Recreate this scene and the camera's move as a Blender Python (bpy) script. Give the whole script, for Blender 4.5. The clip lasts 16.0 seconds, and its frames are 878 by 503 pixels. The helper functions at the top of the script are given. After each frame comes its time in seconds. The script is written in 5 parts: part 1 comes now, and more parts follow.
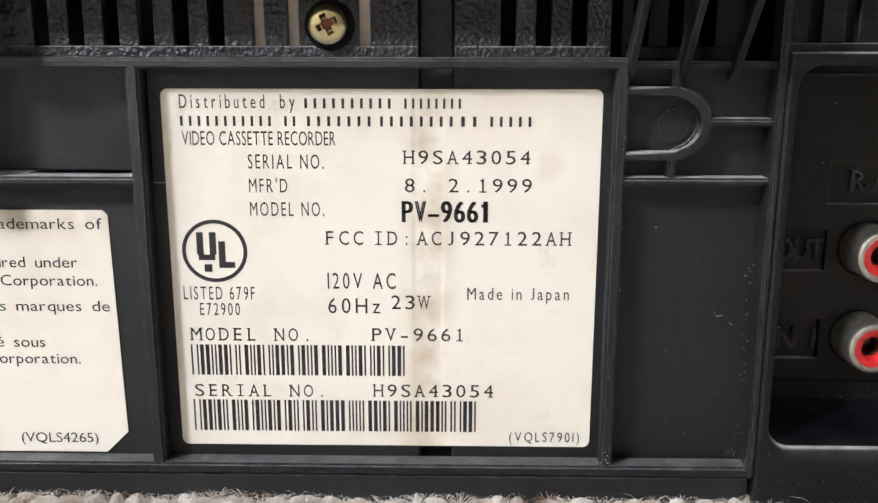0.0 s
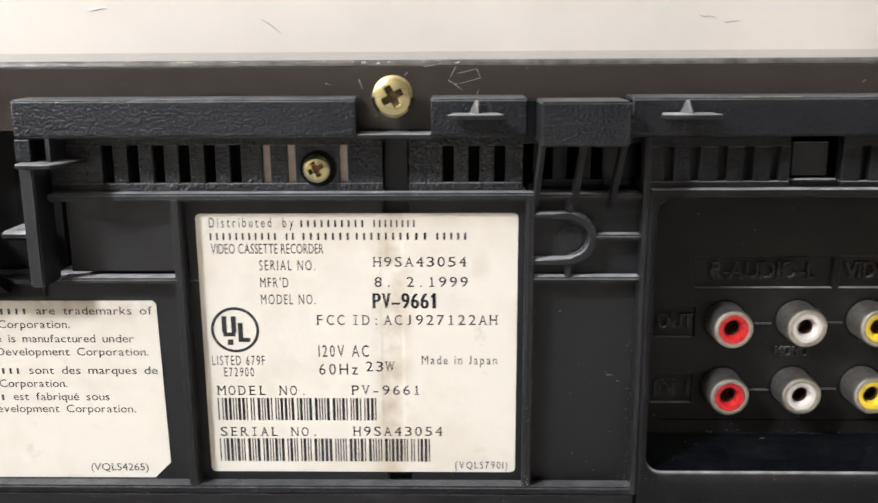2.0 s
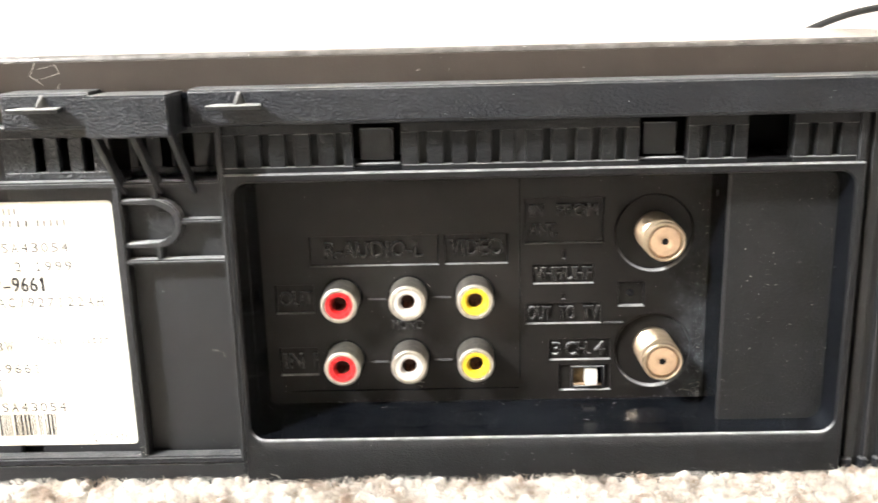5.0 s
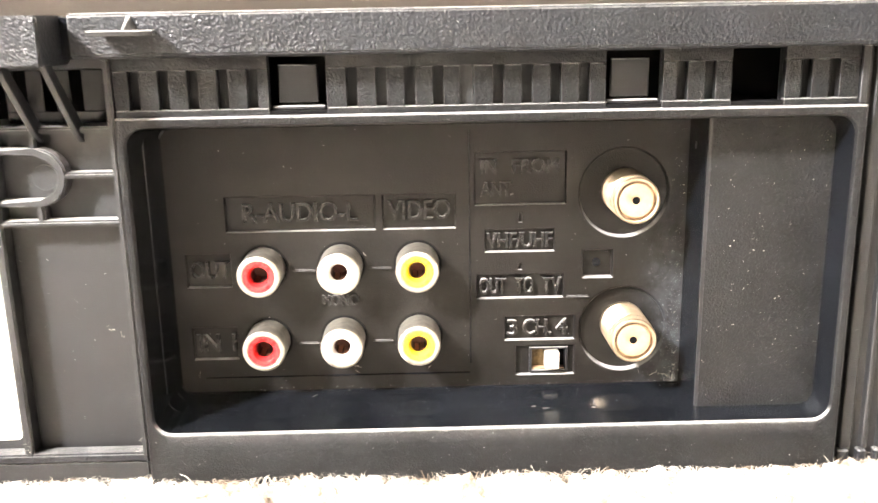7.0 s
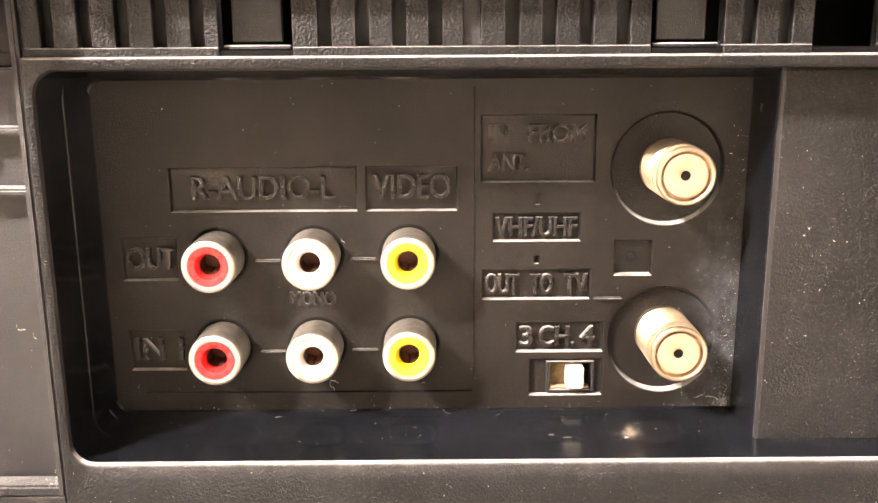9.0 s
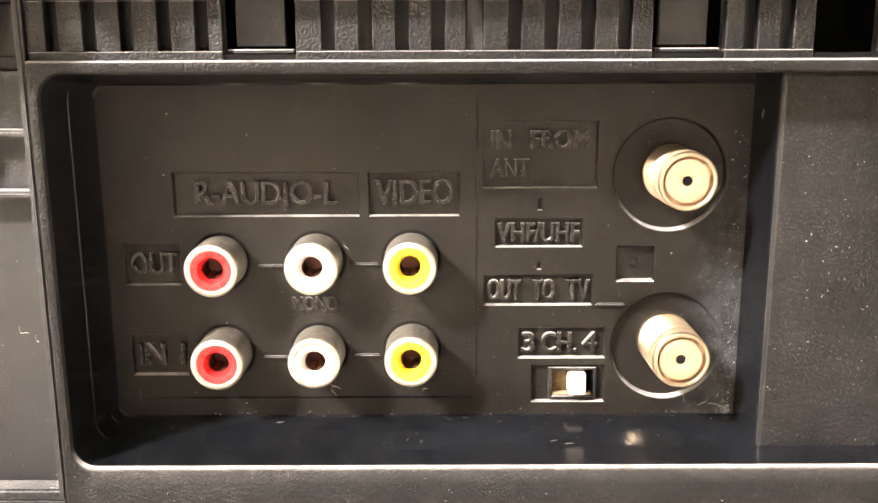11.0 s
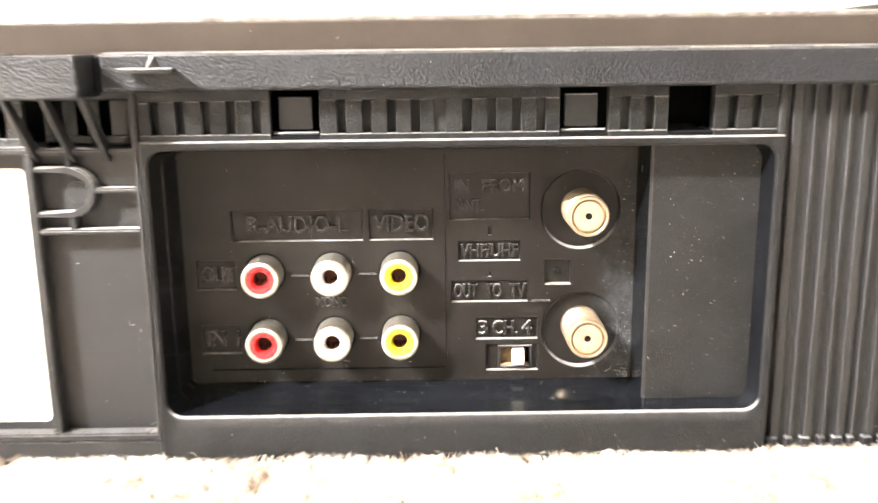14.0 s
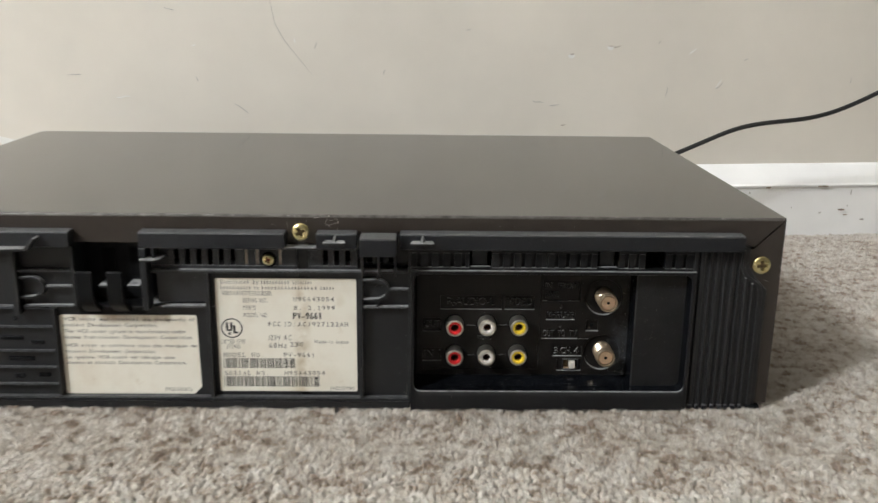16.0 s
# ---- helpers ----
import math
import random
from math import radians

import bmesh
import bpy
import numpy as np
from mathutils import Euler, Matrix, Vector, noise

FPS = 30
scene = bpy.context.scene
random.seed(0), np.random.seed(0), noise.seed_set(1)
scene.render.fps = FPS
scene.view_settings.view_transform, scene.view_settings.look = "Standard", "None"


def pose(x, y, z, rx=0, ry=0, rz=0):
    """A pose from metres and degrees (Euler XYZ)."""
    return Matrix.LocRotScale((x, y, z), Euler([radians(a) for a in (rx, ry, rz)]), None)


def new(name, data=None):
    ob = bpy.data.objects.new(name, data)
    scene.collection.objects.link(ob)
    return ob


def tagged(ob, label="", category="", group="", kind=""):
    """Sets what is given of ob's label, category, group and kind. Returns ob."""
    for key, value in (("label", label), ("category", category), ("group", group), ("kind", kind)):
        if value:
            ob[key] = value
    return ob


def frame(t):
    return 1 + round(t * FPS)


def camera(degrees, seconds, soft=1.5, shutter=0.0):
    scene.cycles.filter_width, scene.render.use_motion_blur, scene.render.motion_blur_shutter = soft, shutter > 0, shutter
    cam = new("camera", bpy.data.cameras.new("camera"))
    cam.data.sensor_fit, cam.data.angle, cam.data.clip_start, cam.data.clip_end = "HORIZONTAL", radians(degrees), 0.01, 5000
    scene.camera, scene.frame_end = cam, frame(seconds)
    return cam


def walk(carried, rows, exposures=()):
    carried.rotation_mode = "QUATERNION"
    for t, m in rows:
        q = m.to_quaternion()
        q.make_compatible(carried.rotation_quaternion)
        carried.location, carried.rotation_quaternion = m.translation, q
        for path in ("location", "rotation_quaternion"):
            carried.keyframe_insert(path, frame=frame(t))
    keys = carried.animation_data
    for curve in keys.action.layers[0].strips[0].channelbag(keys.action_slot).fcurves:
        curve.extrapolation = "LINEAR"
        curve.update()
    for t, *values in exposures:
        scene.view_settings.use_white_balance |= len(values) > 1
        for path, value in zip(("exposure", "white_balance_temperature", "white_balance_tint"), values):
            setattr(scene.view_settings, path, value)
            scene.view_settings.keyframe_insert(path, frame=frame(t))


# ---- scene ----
# Coordinates of the recorder's back are in panel millimetres: x along the back, y into the machine,
# z up; U turns them into metres and FLOOR is the height of the carpet's pile.
U, FLOOR = 0.00105, 8.0
LENS = 51.76
ROWS = [
    (0.0, 39.77, -123.26, 71.44, 0.98, -12.89, -0.08),
    (0.5, 39.45, -123.73, 72.45, 1.02, -13.14, -0.07),
    (1.0, 36.88, -140.80, 77.87, 1.42, -12.71, -0.13),
    (1.5, 39.94, -156.32, 88.02, 1.13, -12.04, 0.19),
    (2.0, 48.60, -163.71, 95.58, 1.15, -12.81, 0.34),
    (2.5, 57.09, -165.96, 98.79, 0.52, -13.27, 1.11),
    (3.0, 71.91, -167.78, 100.26, 0.45, -13.44, 1.20),
    (3.5, 83.21, -168.54, 99.40, 0.16, -13.84, 1.10),
    (4.0, 97.48, -169.59, 101.33, 0.11, -13.70, 1.19),
    (4.5, 112.34, -172.01, 98.39, 0.31, -13.82, 1.31),
    (5.0, 126.39, -172.44, 97.64, 0.69, -14.21, 1.34),
    (5.2, 131.00, -172.12, 98.59, 0.81, -14.41, 1.23),
    (7.3, 132.70, -139.01, 81.78, -1.33, -14.34, 0.77),
    (7.5, 134.13, -131.57, 80.47, -1.37, -14.35, 0.59),
    (8.0, 134.55, -120.68, 81.16, -0.21, -14.60, 0.83),
    (8.5, 134.57, -118.12, 74.81, -0.07, -14.13, 0.48),
    (9.0, 134.43, -118.39, 72.54, -0.26, -13.21, 0.34),
    (11.5, 134.90, -118.94, 70.63, 0.11, -12.11, 0.18),
    (12.0, 135.10, -118.59, 70.58, 0.12, -12.35, 0.13),
    (12.5, 135.22, -118.70, 70.80, 0.17, -12.61, 0.09),
    (13.0, 135.59, -118.34, 71.67, 0.33, -13.24, 0.16),
    (13.5, 138.77, -133.98, 78.44, -0.61, -12.93, 0.40),
    (14.0, 137.63, -172.18, 88.14, -0.48, -13.03, 0.65),
    (14.5, 130.95, -217.79, 101.37, -0.81, -12.96, 0.26),
    (15.0, 123.74, -262.09, 129.19, -0.69, -14.00, 0.24),
    (15.5, 99.65, -310.56, 155.20, -1.29, -14.68, -0.64),
    (16.0, 86.66, -366.89, 179.06, -1.05, -15.42, -0.71),
]
EXPOSURES = [
    (0.0, 0.37, 6090, 13), (2.0, 0.42, 6110, 12), (3.5, 0.49, 6130, 11), (4.0, 0.72, 6200, 9), (4.5, 1.22, 6330, 10), (5.0, 1.75, 6400, 10), (7.5, 3.12, 7050, 14), (8.0, 2.70, 7280, 15), (8.5, 2.75, 7850, 21), (9.0, 2.78, 8050, 24), (11.5, 2.75, 7600, 17), (12.5, 2.75, 7600, 17), (13.5, 2.93, 7350, 15), (14.0, 2.90, 7000, 14), (14.5, 1.55, 6450, 9), (15.0, 0.56, 6180, 8), (15.5, -0.02, 6230, 8), (16.0, -0.22, 6240, 7),
]


def W(x, y, z):
    return Vector((x * U, y * U, (z - FLOOR) * U))


cam = camera(LENS, 16.0, soft=1.5, shutter=0.5)
walk(cam, [(t, pose(*W(x, y, z), 90 + pitch, roll, yaw)) for t, x, y, z, yaw, pitch, roll in ROWS], EXPOSURES)

# ---- world and light ----
world = bpy.data.worlds.new("world")
scene.world = world
world.use_nodes = True
sky = world.node_tree.nodes.new("ShaderNodeTexSky")
sky.sky_type, sky.sun_disc, sky.sun_elevation, sky.sun_rotation = "NISHITA", False, radians(38), radians(215)
world.node_tree.links.new(sky.outputs[0], world.node_tree.nodes["Background"].inputs[0])
world.node_tree.nodes["Background"].inputs[1].default_value = 0.08

WINDOW_POWER = 312.0
ROOM_TURN = 6.6
room = pose(0, 0, 0, 0, 0, ROOM_TURN)
V0 = 0.281            # the skirting's face, along the room's own y
SOUTH = -1.5
WIN = (-2.68, -2.00, 1.98, 2.62)   # window opening in the south wall: x0, x1, z0, z1
lamp = bpy.data.lights.new("window_light", "AREA")
lamp.shape, lamp.size, lamp.size_y, lamp.energy, lamp.color = "RECTANGLE", WIN[1] - WIN[0] - 0.06, WIN[3] - WIN[2] - 0.06, WINDOW_POWER, (1.0, 0.985, 0.975)
lamp_ob = new("window_light", lamp)
lamp_ob.matrix_world = room @ pose((WIN[0] + WIN[1]) / 2, SOUTH - 0.05, (WIN[2] + WIN[3]) / 2, 90, 0, 0)


# ---- materials ----
def step_sum(n, l, a, k, c):
    """a * k + c in a material's nodes."""
    x = n.new("ShaderNodeMath")
    x.operation = "MULTIPLY_ADD"
    l.new(a, x.inputs[0])
    x.inputs[1].default_value = k
    l.new(c, x.inputs[2])
    return x.outputs[0]


def material(name, colour, rough=0.5, metal=0.0, grain=0.0, grain_scale=1000.0, speck=0.0, vary=0.0, vary_scale=30.0, colour2=None, spec=0.5, tint=None, dust=0.0, wear_glint=0.0, pebble=0.0):
    """Plain surface with fine relief, two-scale colour change and, if asked, specks, dust and scuffed edges, both with
    highlights painted in.
    """
    m = bpy.data.materials.new(name)
    m.use_nodes = True
    n, l = m.node_tree.nodes, m.node_tree.links
    b = n["Principled BSDF"]
    b.inputs["Roughness"].default_value = rough
    b.inputs["Metallic"].default_value = metal
    b.inputs["Specular IOR Level"].default_value = spec
    if tint:
        b.inputs["Specular Tint"].default_value = (*tint, 1)
    b.inputs["Base Color"].default_value = (*colour, 1)
    co = n.new("ShaderNodeTexCoord").outputs["Object"]

    def tex(scale, detail=3.0, rough_=0.5):
        t = n.new("ShaderNodeTexNoise")
        t.inputs["Scale"].default_value, t.inputs["Detail"].default_value, t.inputs["Roughness"].default_value = scale, detail, rough_
        l.new(co, t.inputs["Vector"])
        return t.outputs["Fac"]

    def ramp(fac, lo, hi, a=0.0, c=1.0):
        r = n.new("ShaderNodeMapRange")
        r.inputs[1].default_value, r.inputs[2].default_value, r.inputs[3].default_value, r.inputs[4].default_value = lo, hi, a, c
        l.new(fac, r.inputs[0])
        return r.outputs[0]

    def mix(fac, a, c):
        x = n.new("ShaderNodeMix")
        x.data_type = "RGBA"
        l.new(fac, x.inputs[0])
        for socket, v in ((x.inputs[6], a), (x.inputs[7], c)):
            if isinstance(v, tuple):
                socket.default_value = (*v, 1)
            else:
                l.new(v, socket)
        return x.outputs[2]

    out = None
    smudge = None
    if vary or colour2:
        second = colour2 or tuple(min(1, c * (1 + vary)) for c in colour)
        first = tuple(c * (1 - vary) for c in colour) if not colour2 else colour
        out = mix(ramp(tex(vary_scale, 5.0, 0.6), 0.35, 0.68), first, second)
        smudge = ramp(tex(vary_scale * 1.3, 5.0, 0.65), 0.3, 0.7, rough - 0.25 * vary, rough + 0.25 * vary)
        l.new(smudge, b.inputs["Roughness"])
    if speck:
        dots = ramp(tex(1700.0, 1.0), 0.775 - speck * 0.03, 0.81)
        dots2 = ramp(tex(420.0, 4.0, 0.75), 0.70 - speck * 0.02, 0.80, 0.0, 0.55)
        a = mix(dots2, out if out is not None else colour, (0.17, 0.17, 0.165))
        out = mix(dots, a, (0.42, 0.41, 0.38))
    # Upward faces paled: settled dust plus the sky's glint, both in the colour.
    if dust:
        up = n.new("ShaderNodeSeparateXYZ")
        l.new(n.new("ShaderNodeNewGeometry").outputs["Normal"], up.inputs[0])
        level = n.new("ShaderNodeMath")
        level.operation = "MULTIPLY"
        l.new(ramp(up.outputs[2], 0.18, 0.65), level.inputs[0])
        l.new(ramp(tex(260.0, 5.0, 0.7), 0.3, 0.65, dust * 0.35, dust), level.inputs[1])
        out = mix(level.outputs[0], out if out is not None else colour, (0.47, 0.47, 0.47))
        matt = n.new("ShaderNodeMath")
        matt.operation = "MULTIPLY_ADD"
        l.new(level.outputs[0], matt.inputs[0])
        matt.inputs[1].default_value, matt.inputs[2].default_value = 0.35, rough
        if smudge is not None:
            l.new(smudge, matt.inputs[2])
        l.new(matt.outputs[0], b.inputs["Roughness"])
    # Edge wear that also paints highlights: paler where edges face up.
    if wear_glint:
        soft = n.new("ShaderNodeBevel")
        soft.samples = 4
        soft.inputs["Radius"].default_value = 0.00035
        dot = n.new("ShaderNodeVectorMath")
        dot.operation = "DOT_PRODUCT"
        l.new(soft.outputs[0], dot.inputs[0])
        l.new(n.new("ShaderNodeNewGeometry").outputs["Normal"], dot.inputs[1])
        pale_edge = n.new("ShaderNodeMath")
        pale_edge.operation = "MULTIPLY"
        l.new(ramp(dot.outputs["Value"], 0.80, 0.985, 1.0, 0.0), pale_edge.inputs[0])
        l.new(ramp(tex(520.0, 5.0, 0.75), 0.40, 0.64, 0.05 * wear_glint, wear_glint), pale_edge.inputs[1])
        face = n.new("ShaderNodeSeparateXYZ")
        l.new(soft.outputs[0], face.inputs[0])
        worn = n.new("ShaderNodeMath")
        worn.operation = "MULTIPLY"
        l.new(pale_edge.outputs[0], worn.inputs[0])
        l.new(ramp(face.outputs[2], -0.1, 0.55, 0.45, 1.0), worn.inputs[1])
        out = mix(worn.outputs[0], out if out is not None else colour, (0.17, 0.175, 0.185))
    if out is not None:
        l.new(out, b.inputs["Base Color"])
    if grain:
        bump = n.new("ShaderNodeBump")
        bump.inputs["Strength"].default_value, bump.inputs["Distance"].default_value = grain, 0.00025
        height = tex(grain_scale, 2.0, 0.55)
        if pebble:
            cells = n.new("ShaderNodeTexVoronoi")
            cells.feature, cells.inputs["Scale"].default_value = "SMOOTH_F1", pebble
            cells.inputs["Smoothness"].default_value = 0.6
            l.new(co, cells.inputs["Vector"])
            height = step_sum(n, l, ramp(cells.outputs["Distance"], 0.1, 0.7, 1.0, 0.0), 0.7, height)
        l.new(height, bump.inputs["Height"])
        l.new(bump.outputs[0], b.inputs["Normal"])
    return m


PLASTIC = material("black_plastic", (0.0052, 0.0053, 0.0061), 0.48, grain=0.5, grain_scale=5200, vary=0.25, vary_scale=60, spec=0.60, tint=(0.93, 0.955, 1.0), dust=0.85, wear_glint=0.75)
PLASTIC_PLATE = material("socket_plate_plastic", (0.0074, 0.0064, 0.0058), 0.42, grain=0.42, grain_scale=4600, vary=0.35, vary_scale=55, spec=0.28, dust=0.65, wear_glint=0.2)
PLASTIC_FINE = material("matt_black_plastic", (0.0050, 0.0051, 0.0058), 0.42, grain=0.46, grain_scale=4600, pebble=2600.0, vary=0.25, vary_scale=80, spec=0.35, tint=(0.93, 0.955, 1.0), dust=0.6, wear_glint=0.7)
PLASTIC_SMOOTH = material("smooth_black_plastic", (0.0045, 0.0052, 0.0068), 0.20, grain=0.03, grain_scale=900, vary=0.3, vary_scale=60, spec=0.26)
PLASTIC_GRAIN = material("grained_black_plastic", (0.0064, 0.0072, 0.0098), 0.39, grain=0.62, grain_scale=3600, pebble=1800.0, vary=0.2, vary_scale=80, spec=0.46, tint=(0.93, 0.955, 1.0), dust=0.2, wear_glint=0.6)
PLASTIC_DUSTY = material("dusty_black_plastic", (0.0080, 0.0081, 0.0088), 0.44, speck=0.5, grain=0.6, grain_scale=4800, pebble=2400.0, vary=0.35, vary_scale=90, spec=0.30, dust=0.35, wear_glint=0.5)
PLASTIC_PEBBLE = material("pebbled_black_plastic", (0.0115, 0.0118, 0.0132), 0.34, grain=1.0, grain_scale=2600, pebble=1500.0, vary=0.25, vary_scale=80, spec=0.62, tint=(0.93, 0.955, 1.0), dust=0.6, wear_glint=0.8)
PLASTIC_SATIN = material("mottled_satin_plastic", (0.0075, 0.0077, 0.0090), 0.44, grain=0.15, grain_scale=3000, vary=0.5, vary_scale=130, spec=0.66, tint=(0.93, 0.955, 1.0), wear_glint=0.5)
# Darker, duller copy of the panel plastic: the cable niche's shade in its colour.
PLASTIC_NICHE = material("niche_shade_plastic", (0.0036, 0.0038, 0.0046), 0.58, grain=0.15, grain_scale=2600, vary=0.3, vary_scale=90, spec=0.18, wear_glint=0.6)
PLASTIC_LETTER = material("raised_letter_plastic", (0.0060, 0.0054, 0.0050), 0.27, grain=0.25, grain_scale=3800, vary=0.3, vary_scale=300, spec=0.45, dust=0.8, wear_glint=0.35)
# Near-black so hollows read unlit; their shade is in the colour.
INSIDE = material("shaded_inside", (0.0025, 0.0025, 0.003), 0.8, vary=0.2, spec=0.15)
STEEL_PAINT = material("brown_black_painted_steel", (0.016, 0.0135, 0.0117), 0.095, vary=0.16, vary_scale=110, spec=0.8)
SHEEN_SCUFF = material("scuffed_sheen_paint", (0.030, 0.026, 0.023), 0.34, colour2=(0.125, 0.118, 0.11), vary_scale=260, spec=0.5)
STEEL_FLANGE = material("speckled_brown_black_paint", (0.033, 0.0262, 0.0218), 0.30, grain=0.2, grain_scale=3200, vary=0.10, vary_scale=120, spec=0.4)
# Glossy highlights of the tabs are put into the pale, worn tone.
PLASTIC_TAB = material("worn_highlit_plastic", (0.0095, 0.0098, 0.011), 0.34, grain=0.15, grain_scale=3000, vary=0.2, vary_scale=90, spec=0.5, dust=0.55, wear_glint=0.5)
BARE = material("bare_metal_edge", (0.50, 0.48, 0.45), 0.45, 0.6, vary=0.2, vary_scale=400)
ZINC = material("yellow_zinc_plate", (0.74, 0.61, 0.29), 0.25, 1.0, grain=0.05, grain_scale=3000, colour2=(0.62, 0.60, 0.38), vary_scale=500)
RUST = material("rusty_red_recess", (0.16, 0.045, 0.025), 0.6, 0.2, vary=0.4, vary_scale=900)
# Screw crosses toned below the head's own metal: recess shade in the colour.
RECESS_DARK = material("shaded_brass_recess", (0.11, 0.078, 0.040), 0.4, 0.8, vary=0.4, vary_scale=900)
NICKEL = material("dull_nickel", (0.62, 0.59, 0.53), 0.43, 1.0, grain=0.04, grain_scale=3500, vary=0.15, vary_scale=700)
COAX = material("warm_nickel_coax", (0.55, 0.455, 0.345), 0.33, 1.0, grain=0.04, grain_scale=3000, vary=0.1, vary_scale=600)
COAX_FACE = material("coax_plastic_face", (0.36, 0.245, 0.155), 0.36, 0.2, vary=0.12, vary_scale=600)
RED = material("red_plastic", (0.50, 0.020, 0.022), 0.28, vary=0.1, vary_scale=500)
WHITE = material("white_plastic", (0.58, 0.55, 0.51), 0.30, vary=0.06, vary_scale=500)
YELLOW = material("yellow_plastic", (0.68, 0.49, 0.03), 0.28, vary=0.08, vary_scale=500)
COPPER = material("dull_copper", (0.42, 0.20, 0.13), 0.35, 0.9, vary=0.3, vary_scale=900)
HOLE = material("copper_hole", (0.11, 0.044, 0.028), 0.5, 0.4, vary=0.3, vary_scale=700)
INK = material("black_ink", (0.022, 0.021, 0.022), 0.55, vary=0.35, vary_scale=3500)
BEIGE = material("beige_inner_plate", (0.80, 0.70, 0.62), 0.55, vary=0.15, vary_scale=300)
CABLE = material("black_cable_rubber", (0.018, 0.018, 0.018), 0.4, grain=0.05, vary=0.15, vary_scale=200)
DUST = material("grey_white_dust", (0.50, 0.51, 0.53), 0.85, vary=0.15, vary_scale=300)
LINT = material("pale_lint", (0.62, 0.59, 0.54), 0.8, vary=0.1)
WOOD_WHITE = material("white_gloss_paint", (0.88, 0.88, 0.87), 0.35, grain=0.08, grain_scale=260, vary=0.04, vary_scale=15)
DIRT = material("brown_dirt_mark", (0.34, 0.28, 0.23), 0.8, vary=0.3, vary_scale=300)
CRACK = material("grey_hairline_mark", (0.47, 0.45, 0.42), 0.8, vary=0.2, vary_scale=300)
PLASTER = material("bare_white_plaster", (0.78, 0.77, 0.74), 0.8, vary=0.05, vary_scale=200)
WALL = material("cream_wall_paint", (0.70, 0.66, 0.59), 0.6, grain=0.5, grain_scale=55, vary=0.05, vary_scale=9)
# Unseen walls, toned dark to cut the room's bounce light.
WALL_UNSEEN = material("unseen_dark_beige_paint", (0.27, 0.26, 0.24), 0.7, grain=0.2, grain_scale=70, vary=0.04, vary_scale=9)
CEILING = material("white_ceiling_paint", (0.62, 0.61, 0.60), 0.8, grain=0.1, grain_scale=120, vary=0.03)


def paper():
    """Aged cream label stock: faint blotches, a brown smear and two soft vertical creases."""
    m = material("cream_label_paper", (0.72, 0.68, 0.59), 0.48, grain=0.03, grain_scale=500, vary=0.0)
    n, l = m.node_tree.nodes, m.node_tree.links
    b = n["Principled BSDF"]
    co = n.new("ShaderNodeTexCoord").outputs["Object"]
    base = None
    for scale, lo, hi, colour, much in ((45.0, 0.46, 0.75, (0.60, 0.53, 0.42), 0.55), (150.0, 0.62, 0.78, (0.50, 0.42, 0.31), 0.5), (900.0, 0.68, 0.80, (0.45, 0.42, 0.38), 0.35)):
        t = n.new("ShaderNodeTexNoise")
        t.inputs["Scale"].default_value, t.inputs["Detail"].default_value, t.inputs["Roughness"].default_value = scale, 5.0, 0.62
        l.new(co, t.inputs["Vector"])
        r = n.new("ShaderNodeMapRange")
        r.inputs[1].default_value, r.inputs[2].default_value, r.inputs[4].default_value = lo, hi, much
        l.new(t.outputs["Fac"], r.inputs[0])
        x = n.new("ShaderNodeMix")
        x.data_type = "RGBA"
        l.new(r.outputs[0], x.inputs[0])
        if base is None:
            x.inputs[6].default_value = (0.77, 0.745, 0.66, 1)
        else:
            l.new(base, x.inputs[6])
        x.inputs[7].default_value = (*colour, 1)
        base = x.outputs[2]
    axes = n.new("ShaderNodeSeparateXYZ")
    l.new(co, axes.inputs[0])

    def step(value, op, k=0.0, c=0.0):
        x = n.new("ShaderNodeMath")
        x.operation = op
        for socket, v in zip(x.inputs, (value, k, c)):
            if isinstance(v, float):
                socket.default_value = v
            else:
                l.new(v, socket)
        return x.outputs[0]

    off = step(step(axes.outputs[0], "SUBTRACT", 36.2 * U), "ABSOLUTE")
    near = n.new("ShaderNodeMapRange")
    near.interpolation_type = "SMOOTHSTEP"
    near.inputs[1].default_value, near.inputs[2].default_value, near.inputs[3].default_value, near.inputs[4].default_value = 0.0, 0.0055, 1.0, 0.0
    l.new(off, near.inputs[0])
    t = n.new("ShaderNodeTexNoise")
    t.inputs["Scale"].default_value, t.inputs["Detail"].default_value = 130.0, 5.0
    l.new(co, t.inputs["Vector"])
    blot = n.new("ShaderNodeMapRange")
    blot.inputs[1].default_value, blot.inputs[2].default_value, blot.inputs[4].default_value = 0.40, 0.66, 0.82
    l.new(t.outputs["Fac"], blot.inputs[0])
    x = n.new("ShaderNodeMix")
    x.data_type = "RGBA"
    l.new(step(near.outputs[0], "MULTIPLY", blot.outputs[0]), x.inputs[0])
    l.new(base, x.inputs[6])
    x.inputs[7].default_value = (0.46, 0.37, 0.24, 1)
    spread = n.new("ShaderNodeVectorMath")
    spread.operation = "DISTANCE"
    l.new(co, spread.inputs[0])
    spread.inputs[1].default_value = W(52.0, -0.15, 55.8)
    spot = n.new("ShaderNodeMapRange")
    spot.interpolation_type = "SMOOTHSTEP"
    spot.inputs[1].default_value, spot.inputs[2].default_value, spot.inputs[3].default_value, spot.inputs[4].default_value = 0.0, 0.0042, 0.8, 0.0
    l.new(spread.outputs["Value"], spot.inputs[0])
    w = n.new("ShaderNodeMix")
    w.data_type = "RGBA"
    l.new(step(spot.outputs[0], "MULTIPLY", blot.outputs[0]), w.inputs[0])
    l.new(x.outputs[2], w.inputs[6])
    w.inputs[7].default_value = (0.52, 0.44, 0.30, 1)
